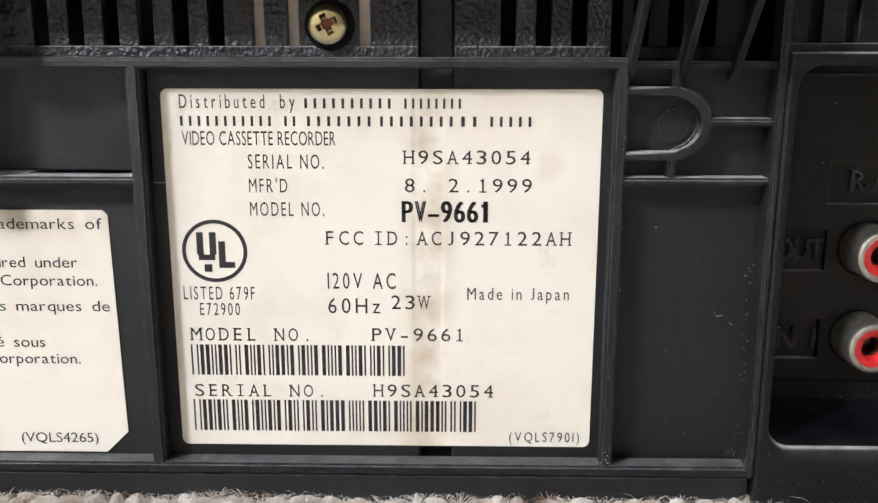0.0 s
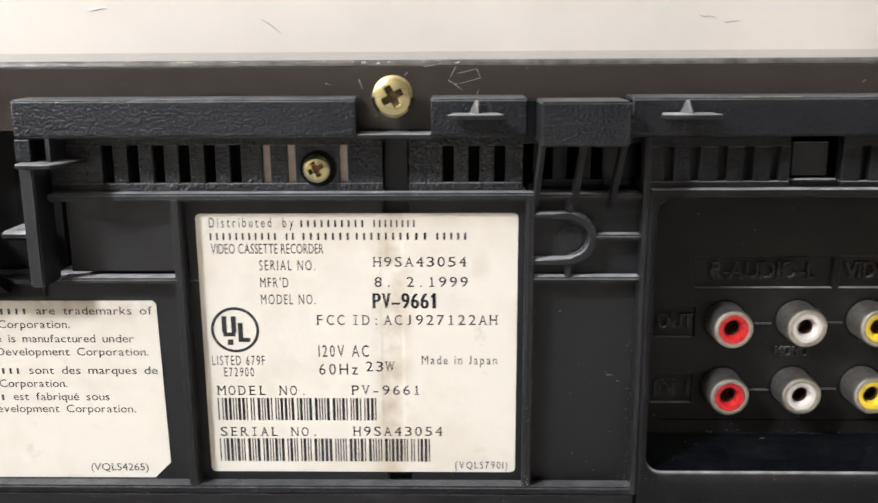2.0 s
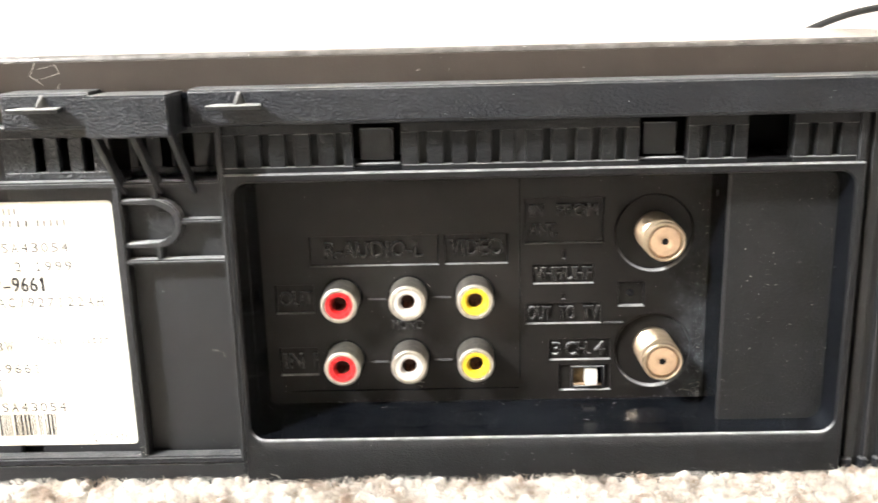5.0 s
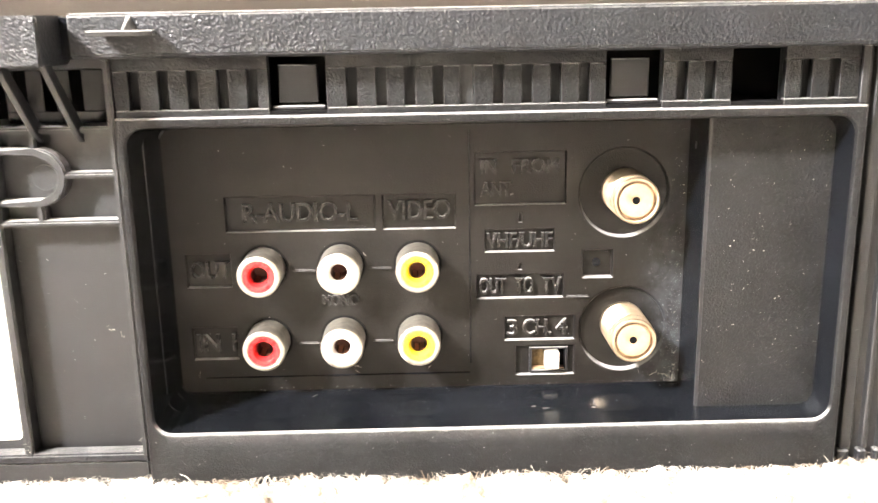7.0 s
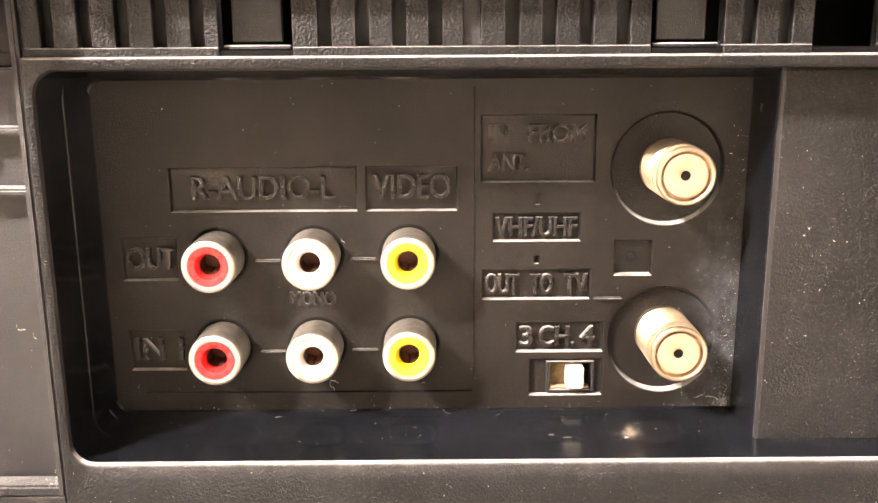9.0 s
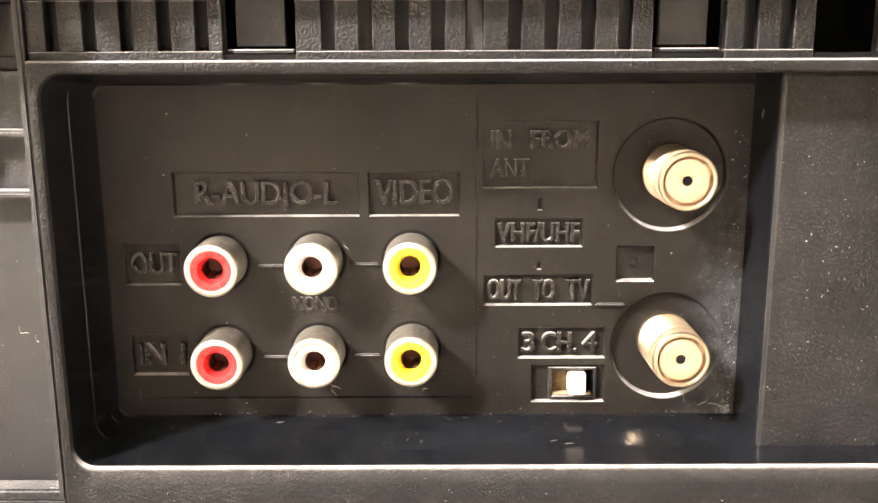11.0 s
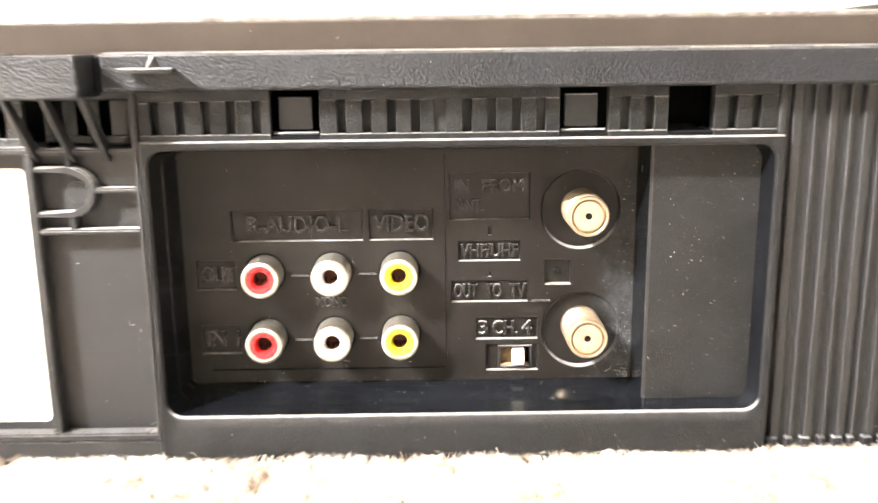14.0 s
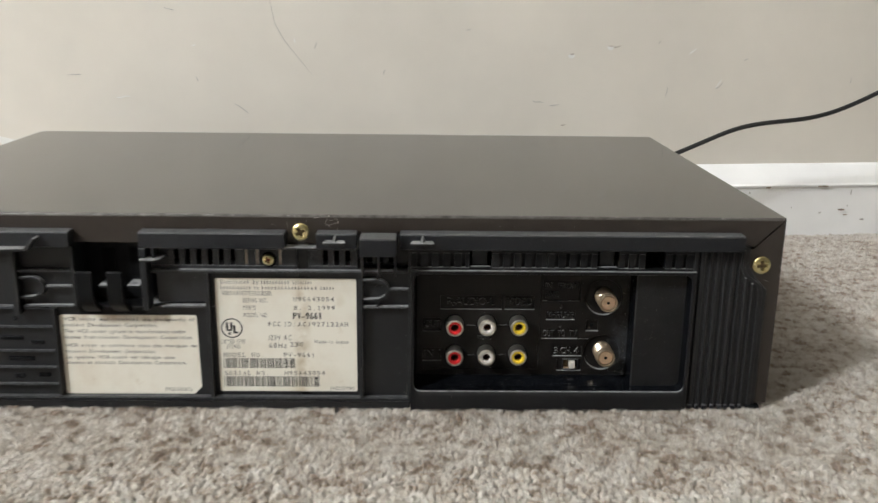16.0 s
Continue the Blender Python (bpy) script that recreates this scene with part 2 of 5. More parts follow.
    grime = n.new("ShaderNodeMapRange")
    grime.interpolation_type = "SMOOTHSTEP"
    grime.inputs[1].default_value, grime.inputs[2].default_value, grime.inputs[4].default_value = (43.0 - FLOOR) * U, (50.0 - FLOOR) * U, 1.1
    l.new(axes.outputs[2], grime.inputs[0])
    y = n.new("ShaderNodeMix")
    y.data_type = "RGBA"
    l.new(step(step(step(axes.outputs[0], "LESS_THAN", -5.0 * U), "MULTIPLY", grime.outputs[0]), "MULTIPLY", blot.outputs[0]), y.inputs[0])
    l.new(w.outputs[2], y.inputs[6])
    y.inputs[7].default_value = (0.40, 0.31, 0.22, 1)
    l.new(y.outputs[2], b.inputs["Base Color"])
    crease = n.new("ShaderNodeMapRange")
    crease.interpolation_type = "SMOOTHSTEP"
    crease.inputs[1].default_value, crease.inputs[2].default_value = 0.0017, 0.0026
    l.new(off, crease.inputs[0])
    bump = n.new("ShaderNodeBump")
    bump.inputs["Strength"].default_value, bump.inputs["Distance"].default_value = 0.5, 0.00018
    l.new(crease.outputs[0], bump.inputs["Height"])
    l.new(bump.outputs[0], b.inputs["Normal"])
    return m


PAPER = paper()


def carpet_material(name, fibres, shade=1.0):
    """Beige wool in light and brown patches; fibres let some light through."""
    m = bpy.data.materials.new(name)
    m.use_nodes = True
    n, l = m.node_tree.nodes, m.node_tree.links
    b = n["Principled BSDF"]
    b.inputs["Roughness"].default_value = 0.9
    b.inputs["Specular IOR Level"].default_value = 0.1
    b.inputs["Sheen Weight"].default_value = 0.3
    co = n.new("ShaderNodeTexCoord").outputs["Object"]

    def tex(scale, detail):
        t = n.new("ShaderNodeTexNoise")
        t.inputs["Scale"].default_value, t.inputs["Detail"].default_value = scale, detail
        l.new(co, t.inputs["Vector"])
        return t.outputs["Fac"]

    def sum_of(a, k, c):
        x = n.new("ShaderNodeMath")
        x.operation = "MULTIPLY_ADD"
        l.new(a, x.inputs[0])
        x.inputs[1].default_value = k
        if isinstance(c, float):
            x.inputs[2].default_value = c
        else:
            l.new(c, x.inputs[2])
        return x.outputs[0]

    mottle = sum_of(tex(45.0, 3.0), 1.6, -2.0)
    mottle = sum_of(tex(170.0, 2.0), 3.1, mottle)
    mottle = sum_of(n.new("ShaderNodeNewGeometry").outputs["Random Per Island"] if fibres else tex(330.0, 3.0), 0.35, mottle)
    ramp = n.new("ShaderNodeValToRGB")
    e = ramp.color_ramp.elements
    e[0].position, e[0].color = 0.0, (0.40, 0.30, 0.225, 1)
    e[1].position, e[1].color = 1.0, (0.93, 0.88, 0.81, 1)
    mid = e.new(0.4)
    mid.color = (0.73, 0.655, 0.565, 1)
    for stop in e:
        stop.color = (*[v * shade * 0.76 for v in stop.color[:3]], 1)
    l.new(mottle, ramp.inputs[0])
    l.new(ramp.outputs[0], b.inputs["Base Color"])
    thin = n.new("ShaderNodeBsdfTranslucent")
    l.new(ramp.outputs[0], thin.inputs[0])
    both = n.new("ShaderNodeMixShader")
    both.inputs[0].default_value = 0.45 if fibres else 0.0
    l.new(b.outputs[0], both.inputs[1])
    l.new(thin.outputs[0], both.inputs[2])
    l.new(both.outputs[0], n["Material Output"].inputs[0])
    if not fibres:
        bump = n.new("ShaderNodeBump")
        bump.inputs["Strength"].default_value, bump.inputs["Distance"].default_value = 1.0, 0.0012
        l.new(tex(2300.0, 3.0), bump.inputs["Height"])
        l.new(bump.outputs[0], b.inputs["Normal"])
    return m


PILE = carpet_material("beige_carpet_pile", True)
BACKING = carpet_material("beige_carpet_backing", False)
# Flat floor carpet, darkened for the self-shading its missing pile would give.
WEAVE = carpet_material("beige_carpet_self_shaded", False, 0.72)



def dust_film(m):
    """A bluish film of dust gathered on the socket plate towards its lower far corner."""
    n, l = m.node_tree.nodes, m.node_tree.links
    b = n["Principled BSDF"]
    axes = n.new("ShaderNodeSeparateXYZ")
    co = n.new("ShaderNodeTexCoord").outputs["Object"]
    l.new(co, axes.inputs[0])

    def curve(socket, lo, hi, a, c):
        r = n.new("ShaderNodeMapRange")
        r.interpolation_type = "SMOOTHSTEP"
        r.inputs[1].default_value, r.inputs[2].default_value, r.inputs[3].default_value, r.inputs[4].default_value = lo, hi, a, c
        l.new(socket, r.inputs[0])
        return r.outputs[0]

    def times(p, q):
        x = n.new("ShaderNodeMath")
        x.operation = "MULTIPLY"
        l.new(p, x.inputs[0])
        l.new(q, x.inputs[1])
        return x.outputs[0]

    def cloud(scale, lo, hi, c):
        t = n.new("ShaderNodeTexNoise")
        t.inputs["Scale"].default_value, t.inputs["Detail"].default_value, t.inputs["Roughness"].default_value = scale, 6.0, 0.7
        l.new(co, t.inputs["Vector"])
        return curve(t.outputs["Fac"], lo, hi, 0.0, c)

    corner = times(curve(axes.outputs[0], 169.0 * U, 179.0 * U, 0.0, 1.0), curve(axes.outputs[2], (26.0 - FLOOR) * U, (62.0 - FLOOR) * U, 1.0, 0.12))
    film = times(corner, cloud(240.0, 0.30, 0.72, 1.0))
    for mask, colour in ((film, (0.055, 0.060, 0.068)), (times(corner, cloud(1500.0, 0.60, 0.72, 0.9)), (0.30, 0.31, 0.33)), (cloud(70.0, 0.55, 0.85, 0.6), (0.020, 0.019, 0.018))):
        x = n.new("ShaderNodeMix")
        x.data_type = "RGBA"
        l.new(mask, x.inputs[0])
        l.new(b.inputs["Base Color"].links[0].from_socket, x.inputs[6])
        x.inputs[7].default_value = (*colour, 1)
        l.new(x.outputs[2], b.inputs["Base Color"])


dust_film(PLASTIC_PLATE)

# ---- mesh helpers ----
ORIGIN = {}


def part(name, bm, mat, parent=None, label="", at=None, bevel=0.0, segs=1, sharp=32.0):
    """Links a bmesh as one mesh object under a thing or a part. at: a place in panel millimetres for a mesh built about its own origin."""
    if bevel:
        sharp = min(sharp, 24.0)
        bmesh.ops.bevel(bm, geom=list(bm.edges), offset=bevel * U, segments=segs, affect="EDGES", clamp_overlap=True)
    bmesh.ops.recalc_face_normals(bm, faces=bm.faces)
    me = bpy.data.meshes.new(name)
    bm.to_mesh(me)
    bm.free()
    return link(name, me, mat, parent, label, at, sharp)


def link(name, me, mat, parent=None, label="", at=None, sharp=32.0):
    me.materials.append(mat)
    me.polygons.foreach_set("use_smooth", [True] * len(me.polygons))
    me.set_sharp_from_angle(angle=radians(sharp))
    ob = new(name, me)
    place = W(*at) if at else Vector((0, 0, 0))
    home = ORIGIN.get(parent.name, Vector((0, 0, 0))) if parent else Vector((0, 0, 0))
    ORIGIN[ob.name] = place
    ob.location = place - home
    if parent:
        ob.parent = parent
    if label:
        ob["label"] = label
    return ob


def thing(name, at, label, category, group=""):
    """An Empty at a thing's base, in metres."""
    ob = new(name)
    ob.location = at
    ORIGIN[ob.name] = Vector(at)
    return tagged(ob, label, category, group)


def box(bm, x0, x1, y0, y1, z0, z1):
    """A box in panel millimetres."""
    v = [bm.verts.new(W(x, y, z)) for z in (z0, z1) for y in (y0, y1) for x in (x0, x1)]
    for f in ((0, 1, 3, 2), (4, 6, 7, 5), (0, 4, 5, 1), (2, 3, 7, 6), (0, 2, 6, 4), (1, 5, 7, 3)):
        bm.faces.new([v[i] for i in f])


def boxes(*rows):
    bm = bmesh.new()
    for r in rows:
        box(bm, *r)
    return bm


def prism(bm, outline, axis, a, b):
    """An outline in two of the panel's axes, drawn out along the third from a to b."""
    def at(p, d):
        q = {"x": (d, *p), "y": (p[0], d, p[1]), "z": (*p, d)}[axis]
        return W(*q)
    lo, hi = [bm.verts.new(at(p, a)) for p in outline], [bm.verts.new(at(p, b)) for p in outline]
    bm.faces.new(lo)
    bm.faces.new(hi[::-1])
    for i in range(len(outline)):
        j = (i + 1) % len(outline)
        bm.faces.new((lo[i], hi[i], hi[j], lo[j]))


def lathe(bm, profile, n=32, cx=0.0, cz=0.0, close=True):
    """Radius and depth pairs in millimetres, turned about an axis that runs into the panel; ends are closed."""
    rings = []
    for r, y in profile:
        rings.append([bm.verts.new(Vector(((cx + r * math.cos(2 * math.pi * i / n)) * U, y * U, (cz + r * math.sin(2 * math.pi * i / n)) * U))) for i in range(n)])
    for a, b in zip(rings, rings[1:]):
        for i in range(n):
            j = (i + 1) % n
            bm.faces.new((a[i], a[j], b[j], b[i]))
    if close:
        bm.faces.new(rings[0])
        bm.faces.new(rings[-1][::-1])


def round_rect(x0, x1, z0, z1, r, n=6):
    out = []
    for cx, cz, a0 in ((x1 - r, z1 - r, 0), (x0 + r, z1 - r, 90), (x0 + r, z0 + r, 180), (x1 - r, z0 + r, 270)):
        out += [(cx + r * math.cos(radians(a0 + 90 * i / n)), cz + r * math.sin(radians(a0 + 90 * i / n))) for i in range(n + 1)]
    return out


def loft(bm, loops, cap_last=False):
    """Joins loops of equal length, each a list of panel points."""
    made = [[bm.verts.new(W(*p)) for p in loop] for loop in loops]
    for a, b in zip(made, made[1:]):
        for i in range(len(a)):
            j = (i + 1) % len(a)
            bm.faces.new((a[i], a[j], b[j], b[i]))
    if cap_last:
        bm.faces.new(made[-1])


def glyphs(text):
    """The built-in font's outline of a text, as a flat mesh with its width and height."""
    cu = bpy.data.curves.new("lettering", "FONT")
    cu.body, cu.resolution_u = text, 3
    ob = new("lettering", cu)
    bpy.context.view_layer.update()
    me = bpy.data.meshes.new_from_object(ob.evaluated_get(bpy.context.evaluated_depsgraph_get()))
    bpy.data.objects.remove(ob)
    bpy.data.curves.remove(cu)
    return me


GLYPHS = {}


def letter_shapes(text):
    """Vertices and faces of a text in font units, kept for each text."""
    if text not in GLYPHS:
        me = glyphs(text)
        v = np.array([p.co[:] for p in me.vertices]).reshape(-1, 3)
        GLYPHS[text] = (v, [tuple(f.vertices) for f in me.polygons])
        bpy.data.meshes.remove(me)
    return GLYPHS[text]


def put_letters(bm, text, x, z, w, h, y, deep=0.0, bold=0.0):
    """Writes a text with its capitals' height h and whole width w at x, z on the plane y; deep > 0 makes it stand proud."""
    v, faces = letter_shapes(text)
    if not len(v):
        return
    if text == "J":
        v = v * (1, letter_shapes("H")[0][:, 1].max() / np.ptp(v[:, 1]), 1)
        v = v - (0, v[:, 1].min(), 0)
    x0, x1 = v[:, 0].min(), v[:, 0].max()
    cap = letter_shapes("H")[0][:, 1].max()
    sx, sz = w / max(x1 - x0, 1e-6), h / cap
    for shift in ((0.0,) if not bold else (-bold, bold)):
        at = [bm.verts.new(W(x + shift + (p[0] - x0) * sx, y - deep, z + p[1] * sz)) for p in v]
        fs = [bm.faces.new([at[i] for i in f]) for f in faces]
        if deep:
            rim = {}
            for f in fs:
                for e in f.edges:
                    rim[e] = rim.get(e, 0) + 1
            low = {}
            for e in [e for e, c in rim.items() if c == 1]:
                for q in e.verts:
                    if q not in low:
                        low[q] = bm.verts.new(q.co + Vector((0, deep * U, 0)))
                bm.faces.new((e.verts[0], e.verts[1], low[e.verts[1]], low[e.verts[0]]))


SERIFS = {"H": "bdlr", "A": "lr", "F": "l", "P": "l", "M": "bdlr", "N": "bl", "V": "bd", "W": "bd", "I": "bdlr", "D": "bl", "E": "bl", "L": "bl", "R": "lr", "4": "4", "1": "1"}


def put_mono(bm, text, x, z, w, h, y):
    """Typewriter lettering: every character on one pitch, with slab feet as the printer gave them."""
    pitch = w / len(text)
    for i, c in enumerate(text):
        if c == " ":
            continue
        wide = {"W": 0.84, "M": 0.78, "1": 0.12, "I": 0.10, ".": 0.14, ":": 0.14, "-": 0.5, "'": 0.15, "i": 0.13, "r": 0.42, "t": 0.42, "J": 0.36, "F": 0.52, "E": 0.54, "L": 0.52}.get(c, 0.68)
        a = x + pitch * (i + (0.86 - wide) / 2)
        put_letters(bm, c, a, z, pitch * wide, h, y)
        thick, foot, mid = h * 0.085, pitch * 0.13, x + pitch * (i + 0.43)
        left, right = a + pitch * 0.05, a + pitch * (wide - 0.05)
        if c in "1I":
            left = right = mid
            foot = pitch * 0.24
        for k in SERIFS.get(c, ""):
            if k == "4":
                flat(bm, right - pitch * 0.28, right + pitch * 0.03, z, z + thick, y)
            elif k == "1":
                flat(bm, mid - foot, mid + foot, z, z + thick, y)
                flat(bm, mid - pitch * 0.18, mid, z + h * 0.80, z + h * 0.90, y)
            else:
                at, top = {"l": (left, 0.0), "r": (right, 0.0), "b": (left, h - thick), "d": (right, h - thick)}[k]
                flat(bm, at - foot, at + foot, z + top, z + top + thick, y)


def flat(bm, x0, x1, z0, z1, y):
    bm.faces.new([bm.verts.new(W(*p)) for p in ((x0, y, z0), (x1, y, z0), (x1, y, z1), (x0, y, z1))])


def put_tracked(bm, text, x, z, w, h, y, gap=0.25):
    """Condensed capitals with open spacing: each character set on its own over the width w."""
    wide = [0.2 if c == " " else float(np.ptp(letter_shapes(c)[0][:, 0])) for c in text]
    scale = w / (sum(wide) + gap * (len(text) - 1))
    for c, n in zip(text, wide):
        if c != " ":
            put_letters(bm, c, x, z, n * scale, h, y)
        x += (n + gap) * scale


def put_bars(bm, x0, x1, count, z, h, y):
    """A word that is not spelled out: as many plain upright bars as it has letters."""
    pitch = (x1 - x0) / (count - 0.35)
    for k in range(count):
        flat(bm, x0 + k * pitch, x0 + (k + 0.29) * pitch, z, z + h, y)


def put_line(bm, text, x, z, w, h, y):
    """A line of words spread over the width w; a word like #7 becomes a plain bar seven letters long."""
    words = text.split(" ")
    wide = [float(np.ptp(letter_shapes("n" * int(k[1:]) if k[0] == "#" else k)[0][:, 0])) for k in words]
    gap = 0.55
    scale = w / (sum(wide) + gap * (len(words) - 1))
    for k, n in zip(words, wide):
        if k[0] == "#":
            put_bars(bm, x, x + n * scale, int(k[1:]), z, h * 0.75, y)
        else:
            put_tracked(bm, k, x, z, n * scale, h, y, 0.09)
        x += (n + gap) * scale
# ---- the room ----
def room_part(name, rows, mat, kind="structure", label="", category=""):
    """Boxes in the room's own metres, which stand turned to the recorder."""
    bm = bmesh.new()
    for x0, x1, y0, y1, z0, z1 in rows:
        v = [bm.verts.new((x, y, z)) for z in (z0, z1) for y in (y0, y1) for x in (x0, x1)]
        for f in ((0, 1, 3, 2), (4, 6, 7, 5), (0, 4, 5, 1), (2, 3, 7, 6), (0, 2, 6, 4), (1, 5, 7, 3)):
            bm.faces.new([v[i] for i in f])
    bmesh.ops.recalc_face_normals(bm, faces=bm.faces)
    me = bpy.data.meshes.new(name)
    bm.to_mesh(me)
    bm.free()
    me.materials.append(mat)
    ob = new(name, me)
    ob.matrix_world = room
    return tagged(ob, label, category, "", kind)


WEST, EAST, HIGH, THICK = -2.9, 2.3, 2.75, 0.12
VW = V0 + 0.014
wall_north = room_part("wall_north", [(WEST, EAST, VW, VW + THICK, -0.02, HIGH)], WALL, label="cream painted wall with scuffs, chips and hairline cracks", category="wall")
room_part("wall_west", [(WEST - THICK, WEST, SOUTH - THICK, VW + THICK, -0.02, HIGH)], WALL_UNSEEN, label="plain beige wall out of view, darkened to cut bounce light", category="wall")
room_part("wall_east", [(EAST, EAST + THICK, SOUTH - THICK, VW + THICK, -0.02, HIGH)], WALL_UNSEEN, label="plain beige wall out of view, darkened to cut bounce light", category="wall")
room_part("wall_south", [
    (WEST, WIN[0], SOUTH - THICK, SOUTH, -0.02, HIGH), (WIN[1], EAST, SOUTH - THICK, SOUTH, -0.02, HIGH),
    (WIN[0], WIN[1], SOUTH - THICK, SOUTH, -0.02, WIN[2]), (WIN[0], WIN[1], SOUTH - THICK, SOUTH, WIN[3], HIGH)], WALL_UNSEEN,
    label="plain beige wall out of view with a window opening, darkened to cut bounce light", category="wall")
room_part("ceiling", [(WEST, EAST, SOUTH, VW, HIGH, HIGH + 0.1)], CEILING, label="plain white ceiling", category="ceiling")
floor = room_part("floor", [(WEST, EAST, SOUTH, VW, -0.06, -0.0048)], WEAVE, label="beige cut-pile carpet backing", category="carpet")


def baseboard():
    """White skirting: a plain board below, a stepped and sloping moulding above."""
    outline = [(0.0, -0.012), (0.0, 0.0380), (-0.0014, 0.0392), (-0.0016, 0.0406), (0.0004, 0.0416), (0.0040, 0.0466), (0.0105, 0.0545), (0.0118, 0.0556), (0.0136, 0.0560), (0.0136, -0.012)]
    bm = bmesh.new()
    a = [bm.verts.new((WEST, V0 + y, z)) for y, z in outline]
    b = [bm.verts.new((EAST, V0 + y, z)) for y, z in outline]
    bm.faces.new(a)
    bm.faces.new(b[::-1])
    for i in range(len(outline)):
        j = (i + 1) % len(outline)
        bm.faces.new((a[i], b[i], b[j], a[j]))
    bmesh.ops.recalc_face_normals(bm, faces=bm.faces)
    me = bpy.data.meshes.new("baseboard")
    bm.to_mesh(me)
    bm.free()
    me.materials.append(WOOD_WHITE)
    ob = new("baseboard", me)
    ob.matrix_world = room
    return tagged(ob, "white painted baseboard with a moulded top and brown specks", "baseboard", kind="structure")


skirting = baseboard()


def wall_mark(name, points, width, mat, parent, lift, label=""):
    """A thin crack or chip on a wall: a ribbon with depth through points in the room's x and z, tapering to its ends."""
    bm = bmesh.new()
    rows = []
    n = len(points)
    for i, (x, z) in enumerate(points):
        ax, az = points[max(i - 1, 0)]
        bx, bz = points[min(i + 1, n - 1)]
        d = Vector((bx - ax, bz - az)).normalized()
        w = width * (0.25 + 0.75 * math.sin(math.pi * (i + 0.5) / n))
        rows.append([bm.verts.new((x - d.y * s * w / 2, lift - (0.0003 if abs(s) < 0.5 else 0.0001), z + d.x * s * w / 2)) for s in (-1, 0, 1)])
    for a, b in zip(rows, rows[1:]):
        for k in (0, 1):
            bm.faces.new((a[k], a[k + 1], b[k + 1], b[k]))
    me = bpy.data.meshes.new(name)
    bm.to_mesh(me)
    bm.free()
    me.materials.append(mat)
    ob = new(name, me)
    ob.parent = parent
    if label:
        ob["label"] = label
    return ob


def on_wall(x, z):
    """Panel x and z of a mark as the room's x and z on the wall face."""
    c, s = math.cos(radians(ROOM_TURN)), math.sin(radians(ROOM_TURN))
    return (x * U + VW * s) / c, (z - FLOOR) * U


def marks():
    rng = random.Random(5)
    crack = [(-22, 190), (-18, 179), (-15, 163), (-9, 152), (2, 138), (9, 129)]
    wall_mark("crack", [on_wall(*p) for p in crack], 0.00035, CRACK, wall_north, VW)
    spots = [(-70, 148, 3.0, 20, PLASTER), (-2, 152, 3.0, 85, PLASTER), (12.5, 149, 5.0, 80, CRACK), (-149, 88, 6.0, 5, DIRT), (-69, 125, 4.0, 110, CRACK),
             (310, 122, 8.0, 55, PLASTER), (311.5, 121, 7.0, 50, CRACK), (309, 119.5, 3.5, 0, CRACK), (173, 109, 9.0, -10, CRACK), (185, 106.5, 8.0, 5, CRACK),
             (262, 152, 3.0, 60, CRACK), (416, 125, 5.0, 80, CRACK), (270, 116, 8.0, 85, CRACK), (-119, 113, 9.0, 8, PLASTER), (-40, 105, 12.0, -35, CRACK),
             (288, 146, 6.0, 40, PLASTER), (230, 149, 6.0, 10, DIRT), (192, 92, 4.0, 0, DIRT), (-85, 172, 7.0, -15, CRACK), (330, 140, 3.0, 20, CRACK), (-150, 128, 8.0, 0, CRACK), (120, 160, 3.0, 10, CRACK), (60, 130, 4.0, 70, CRACK)]
    for x, z, long, turn, mat in spots:
        a = radians(turn)
        line = [on_wall(x + long * k * math.cos(a) + rng.uniform(-0.4, 0.4), z + long * k * math.sin(a) + rng.uniform(-0.4, 0.4)) for k in (-0.5, -0.2, 0.1, 0.5)]
        wall_mark("chip", line, 0.0010 if mat is PLASTER else 0.0006, mat, wall_north, VW - 0.0002)
    for x, z in ((196, 142), (225, 148)):
        wall_mark("chip", [on_wall(x + a, z + b) for a, b in ((-2.2, 0.9), (-0.8, -0.1), (0.8, -0.2), (2.3, 0.7))], 0.0030, PLASTER, wall_north, VW - 0.0003)
        # Dark stroke drawn for the shadow at the chip's edge.
        wall_mark("chip", [on_wall(x + a, z + b) for a, b in ((-1.2, 1.5), (0.2, 1.1), (1.8, 1.9))], 0.0011, DIRT, wall_north, VW - 0.0002)
    wall_mark("chip", [on_wall(x, z) for x, z in ((-204, 85), (-198, 82), (-190, 80), (-184, 80))], 0.007, PLASTER, wall_north, VW - 0.0003)
    for k in range(26):
        x, z = rng.uniform(0.25, 0.62), rng.uniform(0.004, 0.036)
        long, a = rng.choice((0.0012, 0.002, 0.004)), rng.choice((0.0, 0.2, 1.5))
        wall_mark("dirt_speck", [(x + long * q * math.cos(a), z + long * q * math.sin(a)) for q in (-0.5, 0.0, 0.5)], rng.choice((0.0006, 0.0010, 0.0015)), DIRT if k % 3 == 0 else CRACK, skirting, V0 - 0.0001)
    for x, z, long in ((0.452, 0.0395, 0.009), (0.405, 0.0392, 0.004), (0.47, 0.020, 0.006), (0.374, 0.0385, 0.003)):
        wall_mark("dirt_speck", [(x + long * q, z) for q in (-0.5, -0.1, 0.2, 0.5)], 0.0017, DIRT, skirting, V0 - 0.0021)


marks()


